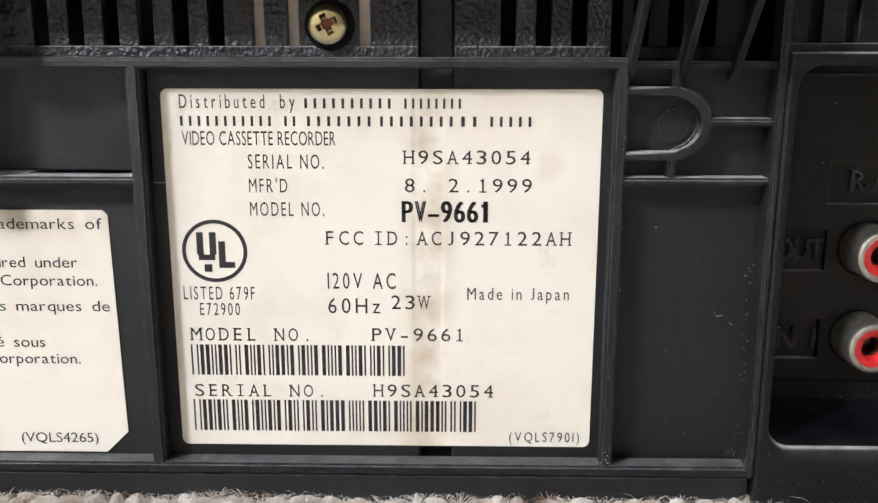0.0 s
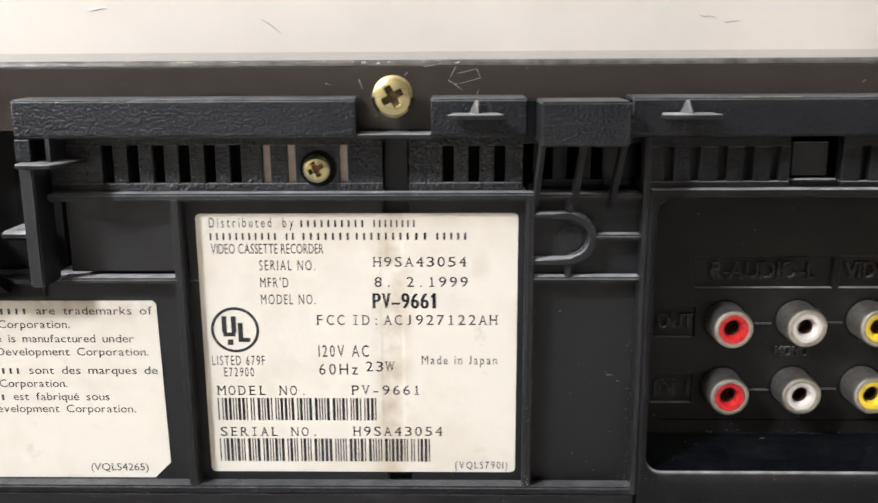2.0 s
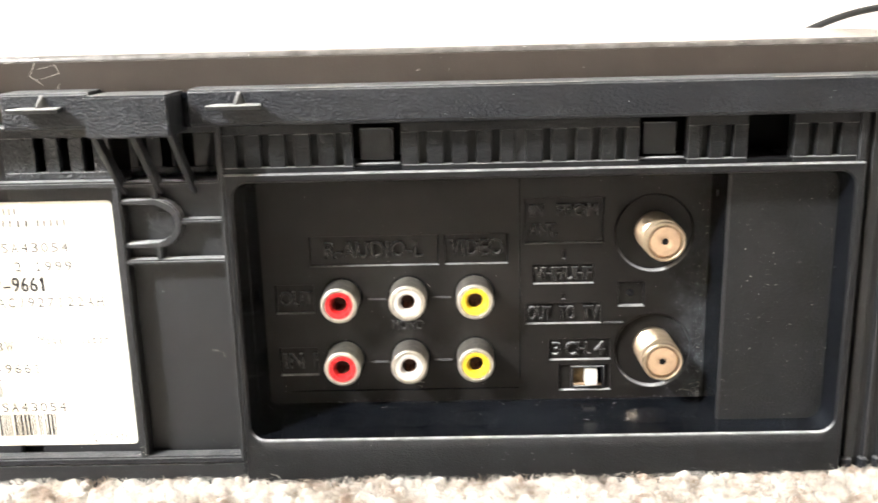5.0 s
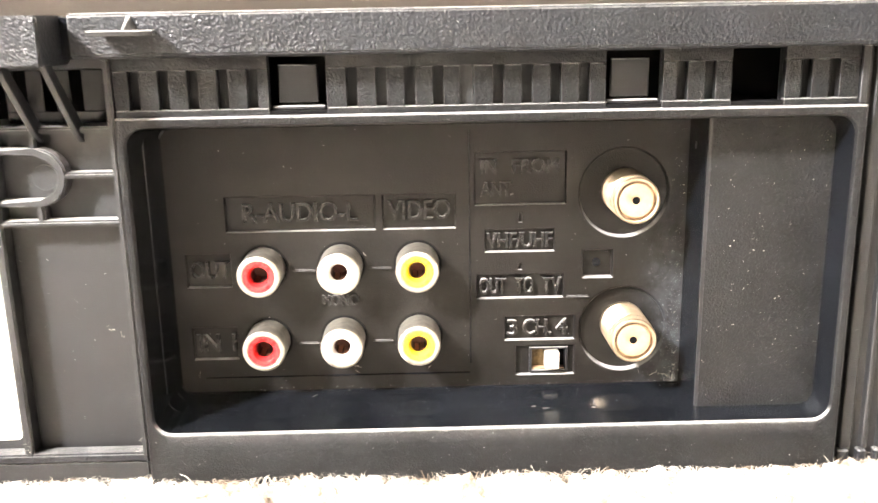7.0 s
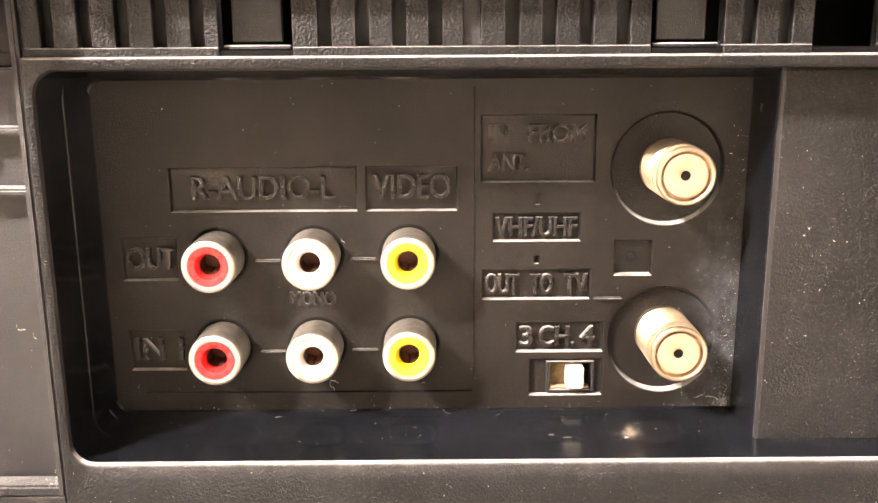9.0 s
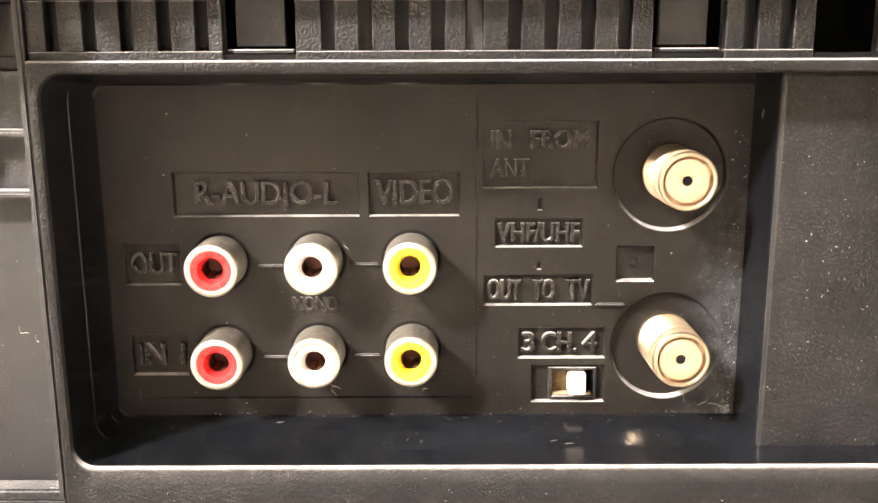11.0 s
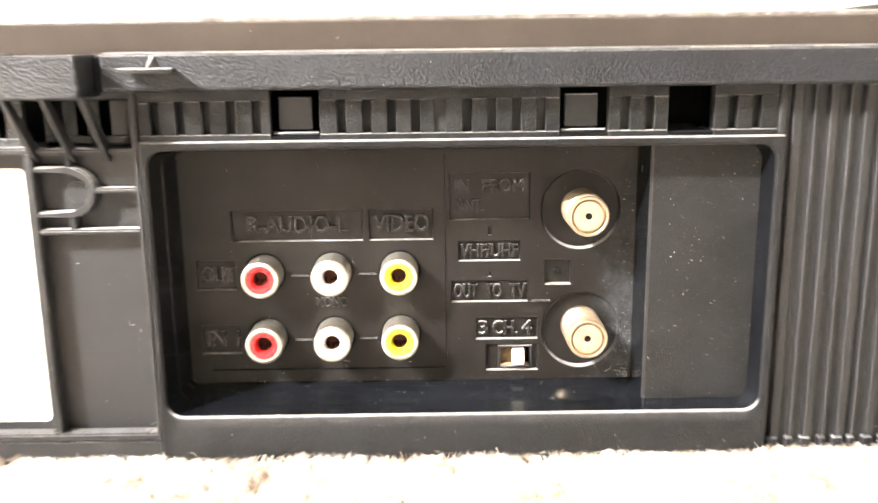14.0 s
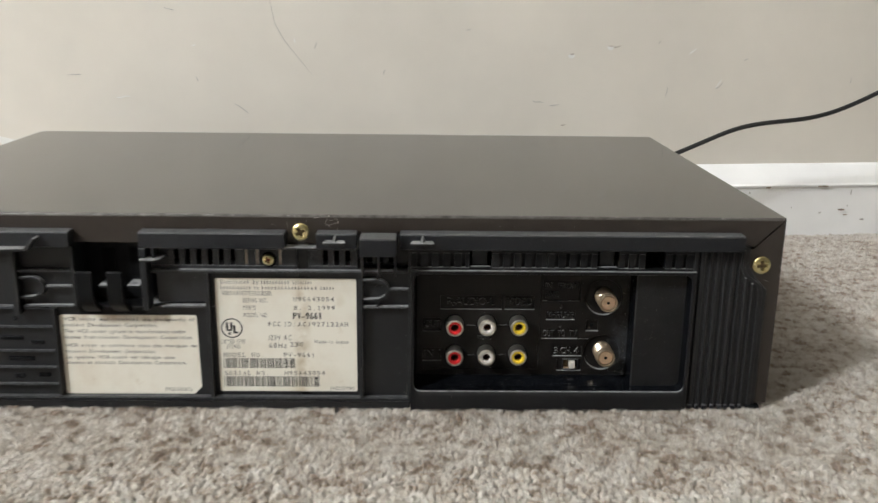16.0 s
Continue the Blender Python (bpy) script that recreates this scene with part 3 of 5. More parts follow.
# ---- carpet pile ----
def strips(name, v, f, mat, label):
    me = bpy.data.meshes.new(name)
    k = f.shape[1]
    me.vertices.add(len(v))
    me.vertices.foreach_set("co", v.ravel())
    me.loops.add(f.size)
    me.loops.foreach_set("vertex_index", f.ravel().astype(np.int32))
    me.polygons.add(len(f))
    me.polygons.foreach_set("loop_start", np.arange(0, f.size, k, dtype=np.int32))
    me.update(calc_edges=True)
    me.polygons.foreach_set("use_smooth", [True] * len(me.polygons))
    me.materials.append(mat)
    return tagged(new(name, me), label, "carpet", "", "stuff")


def lean_of(q, rng):
    clump = np.array([noise.noise_vector(Vector((x * 90, y * 90, 0.3)))[:] for x, y in q])
    return clump[:, :2] * 0.0013 + rng.normal(0, 0.0004, (len(q), 2)), clump[:, 2]


def yarn_ends(q, wide, tall, lean, lift, seed):
    """Soft rounded yarn ends, six-sided and uneven, joined into one sheet of pile."""
    rng = np.random.default_rng(seed)
    m, n = len(q), 6
    a = np.arange(n) * (2 * np.pi / n) + rng.uniform(0, 6.28, m)[:, None]
    r = wide * rng.uniform(0.85, 1.2, m)[:, None] * rng.uniform(0.72, 1.25, (m, n))
    h = (tall * rng.uniform(0.80, 1.12, m) + lift * 0.0009)[:, None]
    ring = []
    for rad, up, ln in ((0.9, 0.0, 0.0), (1.0, 0.62, 0.5), (0.70, 0.90, 0.9)):
        ring.append(np.stack([q[:, :1] + r * rad * np.cos(a) + lean[:, :1] * ln, q[:, 1:] + r * rad * np.sin(a) + lean[:, 1:] * ln,
                              -0.0056 + h * up + rng.normal(0, 0.00012, (m, n))], 2))
    tip = np.stack([q[:, 0] + lean[:, 0], q[:, 1] + lean[:, 1], -0.0056 + h[:, 0]], 1)[:, None]
    v = np.concatenate(ring + [tip], 1).reshape(-1, 3)
    k = np.arange(n)
    j = (k + 1) % n
    one = np.concatenate([np.stack([o + k, o + j, o + j + n], 1) for o in (0, n)] + [np.stack([o + k, o + j + n, o + k + n], 1) for o in (0, n)] + [np.stack([2 * n + k, 2 * n + j, 0 * k + 3 * n], 1)])
    f = (np.arange(m)[:, None, None] * (3 * n + 1) + one[None]).reshape(-1, 3)
    return v, f


def fuzz(q, count, tall, wide, long, lean, lift, seed):
    """Fine curling fibres that spring from the yarn ends and lie over them."""
    rng = np.random.default_rng(seed)
    p = np.repeat(q + lean * 0.8, count, axis=0)
    n = len(p)
    h = np.repeat(tall + lift * 0.0009, count) * rng.uniform(0.70, 0.97, n)
    a = rng.uniform(0, 6.28, n)
    out = np.stack([np.cos(a), np.sin(a)], 1)
    p = p + out * (rng.uniform(0.1, 1.0, n) * 0.0010)[:, None]
    b = a + rng.normal(0, 1.2, n)
    on = np.stack([np.cos(b), np.sin(b)], 1)
    s = long * rng.uniform(0.5, 1.3, n)
    c = a + np.pi / 2 + rng.normal(0, 0.5, n)
    side = np.stack([np.cos(c), np.sin(c), 0 * c], 1) * (wide * rng.uniform(0.6, 1.4, n) / 2)[:, None]
    rise = rng.uniform(0.05, 0.38, n)
    rows = []
    for d, e, up, w in ((0.0, 0.0, -0.35, 1.0), (0.45, 0.1, 0.75, 1.0), (0.7, 0.7, 0.35, 0.5)):
        mid = np.c_[p + out * (s * d)[:, None] + on * (s * e * 0.6)[:, None], -0.0056 + h + s * rise * up]
        rows += [mid - side * w, mid + side * w]
    v = np.stack(rows, 1).reshape(-1, 3)
    f = (np.arange(n)[:, None, None] * 6 + np.array([[0, 1, 3, 2], [2, 3, 5, 4]])[None]).reshape(-1, 4)
    return v, f


def carpet():
    rng = np.random.default_rng(3)
    step = 0.0023
    gx, gy = np.meshgrid(np.arange(-0.27, 0.56, step), np.arange(-0.13, 0.36, step))
    q = np.stack([gx.ravel(), gy.ravel()], 1) + rng.uniform(-step * 0.45, step * 0.45, (gx.size, 2))
    c, s = math.cos(radians(ROOM_TURN)), math.sin(radians(ROOM_TURN))
    depth = -s * q[:, 0] + c * q[:, 1]
    under = (q[:, 0] > -163 * U) & (q[:, 0] < 239 * U) & (q[:, 1] > 0.001) & (q[:, 1] < 243 * U)
    seen = (q[:, 1] < 0.03) | (q[:, 0] > 235 * U)
    q = q[(depth < V0 - 0.001) & ~under & seen]
    lean, lift = lean_of(q, rng)  # about 30,000 yarn ends
    tall = 0.0052
    v, f = yarn_ends(q, 0.00175, tall * 0.93, lean, lift, 8)
    strips("carpet", v, f, BACKING, "beige and brown cut-pile carpet, slightly matted")
    near = (q[:, 1] < 0.03) & (q[:, 1] > -0.055) & (q[:, 0] > -0.12) & (q[:, 0] < 0.27)
    for where, count, wide in ((near, 26, 0.00010), (~near, 6, 0.00016)):
        v, f = fuzz(q[where], count, tall, wide, 0.0027, lean[where], lift[where], 12)
        strips("carpet_fuzz", v, f, PILE, "fine curling beige fibres of the carpet's pile")
    m = 300
    e = np.c_[rng.uniform(-0.2, 0.26, m), rng.normal(-0.0085, 0.0012, m)]
    v, f = fuzz(e, 2, 0.0052, 0.00008, 0.0032, np.zeros((m, 2)), np.zeros(m), 9)
    m = 26
    e = np.c_[rng.uniform(0.02, 0.24, m), rng.normal(-0.0078, 0.0008, m)]
    w, g = fuzz(e, 2, 0.0068, 0.00007, 0.0036, np.zeros((m, 2)), np.zeros(m), 10)
    v, f = np.concatenate([v, w]), np.concatenate([f, g + len(v)])
    strips("loose_fibres", v, f, LINT, "fine pale fibres curling up along the recorder")


carpet()


# ---- the video recorder ----
XL, XR, YB, ZT, ZB = -164.5, 240.5, 239.0, 93.2, 9.3
FOLD = 1.1
vcr = thing("video_recorder", W(38, 120, FLOOR), "black video cassette recorder, its rear connector panel facing out, on carpet", "video recorder")


def cover():
    """Folded and painted sheet steel: top, two sides, a strip along the back's top and two side strips with mitred corners."""
    bm = bmesh.new()
    fold = [(FOLD - FOLD * math.sin(radians(a)), ZT - FOLD + FOLD * math.cos(radians(a))) for a in range(0, 91, 10)]
    back = [(YB - 0.6 + 0.6 * math.sin(radians(a)), ZT - 0.6 + 0.6 * math.cos(radians(a))) for a in range(90, -1, -30)]
    prism(bm, back + [(YB - 1.2, ZT), (FOLD + 0.35, ZT)] + fold + [(0.0, ZT - FOLD - 0.2), (0.9, ZT - FOLD - 0.2), (1.3, ZT - 0.9), (YB, ZT - 0.9)], "x", XL, XR)
    top = part("cover", bm, STEEL_PAINT, vcr, "brown-black painted steel cover with chipped edges")
    for x in (XL, XR - 0.9):
        part("side_sheet", boxes((x, x + 0.9, 0.0, YB, ZB, ZT - 0.9)), STEEL_PAINT, top, bevel=0.2)
    mx = 12.2
    strip = [(XL + 1.0, ZT - FOLD), (XR - 1.0, ZT - FOLD), (XR - mx, ZT - mx - 0.1), (XR - mx - 1.5, 81.0), (XL + mx + 1.5, 81.0), (XL + mx, ZT - mx - 0.1)]
    side = [(XR - 0.1, ZT - FOLD - 0.05), (XR - 0.75, ZT - FOLD - 0.05), (XR - 0.1, ZB), (XR - 7.8, ZB), (XR - 7.8, 61.0), (XR - 8.3, 63.2), (XR - 9.6, 65.0), (XR - 13.2, 67.2), (XR - 15.2, 68.8), (XR - 16.3, 71.5), (XR - 16.3, 79.2), (XR - mx - 0.2, 79.9)]
    for outline, y in ((strip, -0.12), (side, -0.10), ([(XL + XR - x, z) for x, z in side][::-1], -0.10)):
        bm = bmesh.new()
        prism(bm, outline, "y", y, 0.8)
        part("rear_flange", bm, STEEL_FLANGE, top, bevel=0.12)
    return top


steel = cover()


# Strip over the fold: its lit grey sheen painted in with rubbed paint.
bm = bmesh.new()
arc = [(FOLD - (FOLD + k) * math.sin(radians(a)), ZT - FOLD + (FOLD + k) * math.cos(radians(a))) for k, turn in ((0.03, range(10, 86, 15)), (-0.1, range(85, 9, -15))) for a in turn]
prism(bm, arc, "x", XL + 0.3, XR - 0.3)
part("fold_sheen_scuff", bm, SHEEN_SCUFF, steel, "grey rubbed paint and painted sheen along the fold")

ARROW = ((48.3, 92.0), (47.0, 89.6), (49.4, 87.9), (48.7, 90.8), (52.0, 91.6), (52.7, 90.0), (49.0, 89.0))


def chips():
    """Bare metal where the paint is knocked off the cover's rear edge, and a few scratches below it."""
    rng = random.Random(11)
    for k in range(62):
        x = rng.choice((rng.uniform(XL, XR), rng.uniform(-20, 60), rng.uniform(0, 50), rng.uniform(150, 225)))
        long, mid, wide = rng.uniform(0.3, 2.4) * rng.choice((0.35, 0.6, 1.0)), rng.uniform(20, 70), rng.uniform(2, 7)
        bm = bmesh.new()
        ring = []
        for q in range(7):
            turn = 2 * math.pi * q / 7
            a = radians(mid + wide * math.sin(turn) * rng.uniform(0.5, 1.2))
            ring.append(bm.verts.new(W(x + long / 2 * math.cos(turn) * rng.uniform(0.6, 1.1), FOLD - (FOLD + 0.06) * math.sin(a), ZT - FOLD + (FOLD + 0.06) * math.cos(a))))
        bm.faces.new(ring)
        part("paint_chip", bm, BARE, steel)
    arrow = ((ARROW[0], ARROW[1]), (ARROW[1], ARROW[2]), (ARROW[3], ARROW[4]), (ARROW[4], ARROW[5]), (ARROW[5], ARROW[6]))
    lines = [(x, z, u - x, v - z) for (x, z), (u, v) in arrow] + [(31.0, 89.9, 0.7, -2.0), (39.6, 91.0, -0.5, -0.6), (42.6, 92.0, 2.2, 0.3), (25, 89.2, 1.0, -0.4), (52.0, 86.9, 0.4, 1.2), (120, 89, 0.5, 0.3), (233.5, 66.2, 2.0, -0.4)]
    for x, z, dx, dz in lines:
        bm = bmesh.new()
        d = Vector((-dz, dx)).normalized() * 0.05
        prism(bm, [(x - d.x, z - d.y), (x + dx - d.x * 0.3, z + dz - d.y * 0.3), (x + dx + d.x * 0.3, z + dz + d.y * 0.3), (x + d.x, z + d.y)], "y", -0.18, 0.1)
        part("scratch", bm, CRACK, steel)
    # Bright scratch dashes along the plastic lip's upper edge.
    for x0, x1 in ((97, 107), (131, 150), (184, 198), (206, 212)):
        part("paint_chip", boxes((x0, x1, -7.03, -6.9, 86.74, 86.82)), BARE, steel)


chips()

# closed dark body behind the panel, and the front moulding
part("chassis", boxes((XL + 1.2, XR - 1.2, 16.0, YB - 6, 5.0, ZT - 1.4)), INSIDE, vcr)
part("front_moulding", boxes((XL + 1.0, XR - 1.0, YB - 6, YB - 0.5, 5.0, ZT - 1.2)), PLASTIC, vcr, bevel=0.6)


def rear_panel():
    """The moulded back left of the socket recess: pocket floors at their depths and the ribs between them."""
    floors = (
        (-69.0, 35.0, 0.05, 15.9, 4.0, 52.9), (-1.9, 35.0, 0.06, 15.9, 52.9, 69.0), (39.6, 61.5, 0.06, 15.9, 4.0, 69.0), (35.0, 39.6, 1.8, 15.9, 4.0, 80.0),
        (-24.5, -3.4, 1.2, 15.9, 54.3, 68.6), (62.4, 82.9, 0.6, 15.9, 4.0, 68.6), (-57.2, -29.0, 10.0, 15.9, 53.0, 82.0), (-81.2, -57.4, 0.6, 15.9, 53.0, 82.0),
        (XL + 9, -69.0, 0.3, 15.9, 4.0, 52.9), (XL + 9, -83.9, 0.5, 15.9, 53.0, 82.0), (-26.3, 35.0, 0.5, 15.9, 78.2, 82.0), (39.6, 82.0, 0.5, 15.9, 78.2, 82.0),
        (82.0, 224.0, 1.2, 15.9, 79.6, 82.0))
    body = None
    for row in floors:
        made = part("pocket_floor" if body else "rear_panel", boxes(row), PLASTIC_SATIN if row[0] == -24.5 else PLASTIC_NICHE if row[2] == 10.0 else PLASTIC, body or vcr, "" if body else "black moulded plastic back with ribs and pockets", bevel=0.22)
        body = body or made
    for row in (
        (-26.0, 62.6, -3.0, 0.3, 68.25, 69.75), (-3.7, -1.9, -2.9, 0.6, 11.6, 68.9), (60.9, 62.6, -2.85, 0.6, 11.6, 68.9), (-25.3, -2.8, -2.8, 1.0, 52.75, 53.95),
        (XL + 9, 82.55, -3.1, 0.2, 10.7, 12.35), (XL + 9, 82.5, -2.5, 0.15, 2.5, 10.65),
        (73.1, 82.3, -2.45, 0.5, 60.85, 61.95), (61.9, 82.3, -2.65, 0.5, 52.95, 54.05), (68.3, 69.5, -2.4, 0.5, 53.4, 57.0), (68.3, 69.5, -2.3, 0.5, 65.4, 68.9),
        (61.9, 82.4, -2.45, 0.5, 68.3, 69.3), (81.75, 82.85, -3.6, 0.5, 10.8, 80.0), (-29.0, -26.4, -6.4, 1.0, 53.0, 80.0), (-57.6, -29.0, -1.0, 10.5, 49.6, 53.05),
        (-59.0, -57.3, -3.0, 0.5, 53.0, 80.0), (-83.8, -81.2, -4.0, 1.0, 50.0, 80.0), (-81.1, -59.1, -2.6, 0.5, 68.2, 69.2), (-81.1, -59.1, -2.6, 0.5, 52.8, 53.8),
        (-70.4, -59.1, -2.5, 0.5, 61.3, 62.4), (-69.0, -67.4, -2.6, 0.4, 12.4, 52.4),
        (XL + 9, -69.05, -2.0, 0.4, 43.1, 44.0), (XL + 9, -69.05, -2.0, 0.4, 32.2, 33.1), (XL + 9, -69.05, -2.0, 0.4, 24.7, 25.6), (XL + 9, -69.05, -2.0, 0.4, 16.9, 17.8),
        (XL + 9, -69.05, -2.2, 0.4, 51.6, 52.6),):
        part("rib", boxes(row), PLASTIC_GRAIN if row[4] == 10.7 or row[1] == -69.05 else PLASTIC_NICHE if row[3] == 10.5 else PLASTIC, body, bevel=0.36, segs=2)
    # rounded ends of the two brackets
    for cx, cz, back in ((69.1, 61.2, 61.9), (-75.5, 61.5, -81.6)):
        arc = [(cx + r * math.cos(a), cz + r * math.sin(a)) for r, ang in ((4.83, range(-90, 91, 15)), (3.73, range(90, -91, -15))) for a in map(radians, ang)]
        arc = [(back, cz - 4.83)] + arc[:13] + [(back, cz + 4.83), (back, cz + 3.73)] + arc[13:] + [(back, cz - 3.73)]
        bm = bmesh.new()
        prism(bm, arc, "y", -2.58, 0.5)
        part("rib", bm, PLASTIC, body, "rounded bracket rib", bevel=0.34, segs=2)
    return body


panel = rear_panel()
bm = bmesh.new()
lathe(bm, [(2.15, 0.2), (2.15, 0.5), (1.95, 0.52), (1.9, 0.42)], 28)
part("boss", bm, PLASTIC, panel, at=(69.3, 0.0, 60.8))

RX0, RX1, RZ0, RZ1 = 84.0, 202.3, 15.7, 69.2
DEEP = 11.7
SOCKET_F = ((168.1, 54.1), (168.6, 28.1))
PANELS = [(95.7, 123.0, 48.1, 54.7), (124.2, 137.6, 48.1, 54.7), (87.9, 96.3, 37.8, 44.3), (88.0, 96.5, 23.7, 30.2), (140.9, 157.6, 52.2, 62.0), (142.7, 155.7, 43.4, 47.8),
          (141.1, 157.4, 34.5, 39.3), (146.3, 159.6, 26.2, 31.1), (148.4, 159.7, 19.2, 25.2), (160.7, 166.5, 38.1, 43.6), (148.9, 149.7, 48.9, 50.8), (148.9, 149.7, 40.0, 41.3)]


def rim_ring(x0, x1, z0, z1, r, y):
    return [(x, y, z) for x, z in round_rect(x0, x1, z0, z1, r)]


def recess_rim():
    """The frame round the socket recess, rolled over at its inner edge, and the stepped glossy walls behind it."""
    bm = bmesh.new()
    edge = rim_ring(RX0 + 0.35, RX1 - 0.35, RZ0 + 0.3, RZ1 - 0.35, 3.0, -3.3)
    loft(bm, [rim_ring(82.9, 203.6, 2.5, 70.6, 0.2, 15.0), rim_ring(82.9, 203.6, 2.5, 70.6, 0.2, -3.6), rim_ring(83.15, 203.35, 2.75, 70.35, 0.4, -3.95),
              rim_ring(RX0 - 0.2, RX1 + 0.2, RZ0 - 0.2, RZ1 + 0.2, 3.4, -4.0), rim_ring(RX0 + 0.1, RX1 - 0.1, RZ0 + 0.1, RZ1 - 0.1, 3.2, -3.85), edge])
    rim = part("recess_rim", bm, PLASTIC_FINE, vcr, "matt black frame round the socket recess")
    bm = bmesh.new()
    loft(bm, [edge, rim_ring(RX0 + 0.5, RX1 - 0.9, RZ0 + 0.5, RZ1 - 0.8, 3.0, 1.0), rim_ring(RX0 + 0.62, RX1 - 1.1, RZ0 + 0.85, RZ1 - 1.2, 2.8, 4.0), rim_ring(RX0 + 0.75, RX1 - 1.2, RZ0 + 0.95, RZ1 - 1.25, 2.7, 4.15),
              rim_ring(RX0 + 0.95, RX1 - 1.5, RZ0 + 1.15, RZ1 - 1.5, 2.5, 8.8), rim_ring(RX0 + 1.08, RX1 - 1.58, RZ0 + 1.25, RZ1 - 1.6, 2.45, 9.0), rim_ring(RX0 + 1.25, RX1 - 1.8, RZ0 + 1.35, RZ1 - 1.8, 2.2, DEEP - 0.3),
              rim_ring(RX0 + 1.5, RX1 - 2.2, RZ0 + 1.6, RZ1 - 2.2, 2.0, DEEP + 0.05)])
    return part("recess_wall", bm, PLASTIC_SMOOTH, rim, "glossy black inner walls")


recess = recess_rim()


SLOT = (151.2, 158.3, 19.8, 24.6)


def recess_floor():
    """The recess floor with a sunk, slope-edged field behind each marking and a round dish behind each coaxial socket."""
    dishes = [(x - 8.45, x + 8.45, z - 8.45, z + 8.45) for x, z in SOCKET_F]
    holes = PANELS + dishes
    xs = sorted({84.6, 181.5, *[v for p in holes for v in p[:2]]})
    zs = sorted({16.6, 68.2, *[v for p in holes for v in p[2:]]})
    bm = bmesh.new()
    for x0, x1 in zip(xs, xs[1:]):
        for z0, z1 in zip(zs, zs[1:]):
            if not any(a < (x0 + x1) / 2 < b and c < (z0 + z1) / 2 < d for a, b, c, d in holes):
                bm.faces.new([bm.verts.new(W(*q)) for q in ((x0, DEEP, z0), (x1, DEEP, z0), (x1, DEEP, z1), (x0, DEEP, z1))])
    for k, (a, b, c, d) in enumerate(PANELS):
        deep, s = (1.1, 0.3) if k == 9 else ((0.5, 0.1) if k > 9 else (0.78, 0.2))
        rings = [[(a + s * e, DEEP + deep * y, c + s * e), (b - s * e, DEEP + deep * y, c + s * e), (b - s * e, DEEP + deep * y, d - s * e), (a + s * e, DEEP + deep * y, d - s * e)] for e, y in ((0.0, 0.0), (0.5, 0.14), (0.85, 0.5), (1.0, 1.0))]
        if k == 8:  # the channel switch's slot goes through this field
            rings.append([(SLOT[i], DEEP + deep, SLOT[j]) for i, j in ((0, 2), (1, 2), (1, 3), (0, 3))])
        loft(bm, rings, k != 8)
    for (cx, cz), (a, b, c, d) in zip(SOCKET_F, dishes):
        n = 64
        def edge(k):
            t = 2 * math.pi * k / n
            m = max(abs(math.cos(t)), abs(math.sin(t)))
            return cx + 8.45 * math.cos(t) / m, DEEP, cz + 8.45 * math.sin(t) / m
        def ring(r, y):
            return [(cx + r * math.cos(2 * math.pi * k / n), y, cz + r * math.sin(2 * math.pi * k / n)) for k in range(n)]
        loft(bm, [[edge(k) for k in range(n)], ring(8.43, DEEP), ring(8.28, DEEP + 0.07), ring(8.12, DEEP + 0.25), ring(8.02, DEEP + 0.55), ring(7.95, DEEP + 1.0), ring(4.6, DEEP + 1.1)], True)
    bmesh.ops.remove_doubles(bm, verts=bm.verts, dist=0.00001)
    return part("recess_floor", bm, PLASTIC_PLATE, vcr, "black plastic socket plate with sunk lettering fields")


plate = recess_floor()


def lettering():
    """Raised black characters in the sunk fields."""
    for text, x, z, w, h in (("R-AUDIO-L", 99.0, 49.9, 20.6, 3.4), ("VIDEO", 125.3, 49.9, 11.2, 3.5), ("OUT", 88.8, 39.5, 7.0, 3.2), ("IN 1", 88.9, 25.3, 7.0, 3.4), ("MONO", 112.7, 33.9, 6.6, 2.1),
                             ("IN", 142.2, 57.9, 2.7, 2.6), ("FROM", 147.9, 57.9, 8.3, 2.6), ("ANT.", 142.2, 53.8, 5.8, 2.6), ("VHF/UHF", 143.2, 44.2, 11.9, 2.8), ("OUT", 141.8, 35.4, 4.8, 3.0), ("TO", 148.5, 35.4, 3.2, 3.0), ("TV", 153.5, 35.4, 3.4, 3.0), ("3", 147.0, 27.2, 1.8, 3.0), ("CH.", 150.0, 27.2, 5.2, 3.0), ("4", 156.2, 27.2, 2.0, 3.0)):
        bm = bmesh.new()
        sunk = 0.0 if text == "MONO" else 0.74
        for shift, proud in ((-0.14, 0.58), (0.14, 0.62), (0.0, 0.80)):
            put_letters(bm, text, x + shift, z, w, h, DEEP + sunk + 0.02, proud if sunk else proud * 0.6)
        tagged(part("lettering", bm, PLASTIC_LETTER, plate), kind="stuff")
    for x0, x1, z in ((107.6, 111.6, 40.7), (121.4, 125.6, 40.9), (107.8, 111.8, 26.6), (121.6, 125.6, 26.8), (157.8, 162.2, 34.6)):
        part("line_rib", boxes((x0, x1, DEEP - 0.5, DEEP + 0.1, z - 0.3, z + 0.3)), PLASTIC_PLATE, plate, bevel=0.2, segs=2)
    part("line_rib", boxes((139.9, 140.15, DEEP - 0.12, DEEP + 0.1, 22, 66)), PLASTIC_SMOOTH, plate)
    part("line_rib", boxes((90, 139.8, DEEP - 0.12, DEEP + 0.1, 20.0, 20.25)), PLASTIC_SMOOTH, plate)
    bm = bmesh.new()
    lathe(bm, [(0.8, 0.1), (0.8, -0.25), (0.5, -0.3), (0.45, -0.1)], 20)
    part("dimple", bm, PLASTIC_SMOOTH, plate, at=(163.5, DEEP + 1.1, 40.9))


lettering()

# raised blank plate in the recess, right of the sockets
bm = bmesh.new()
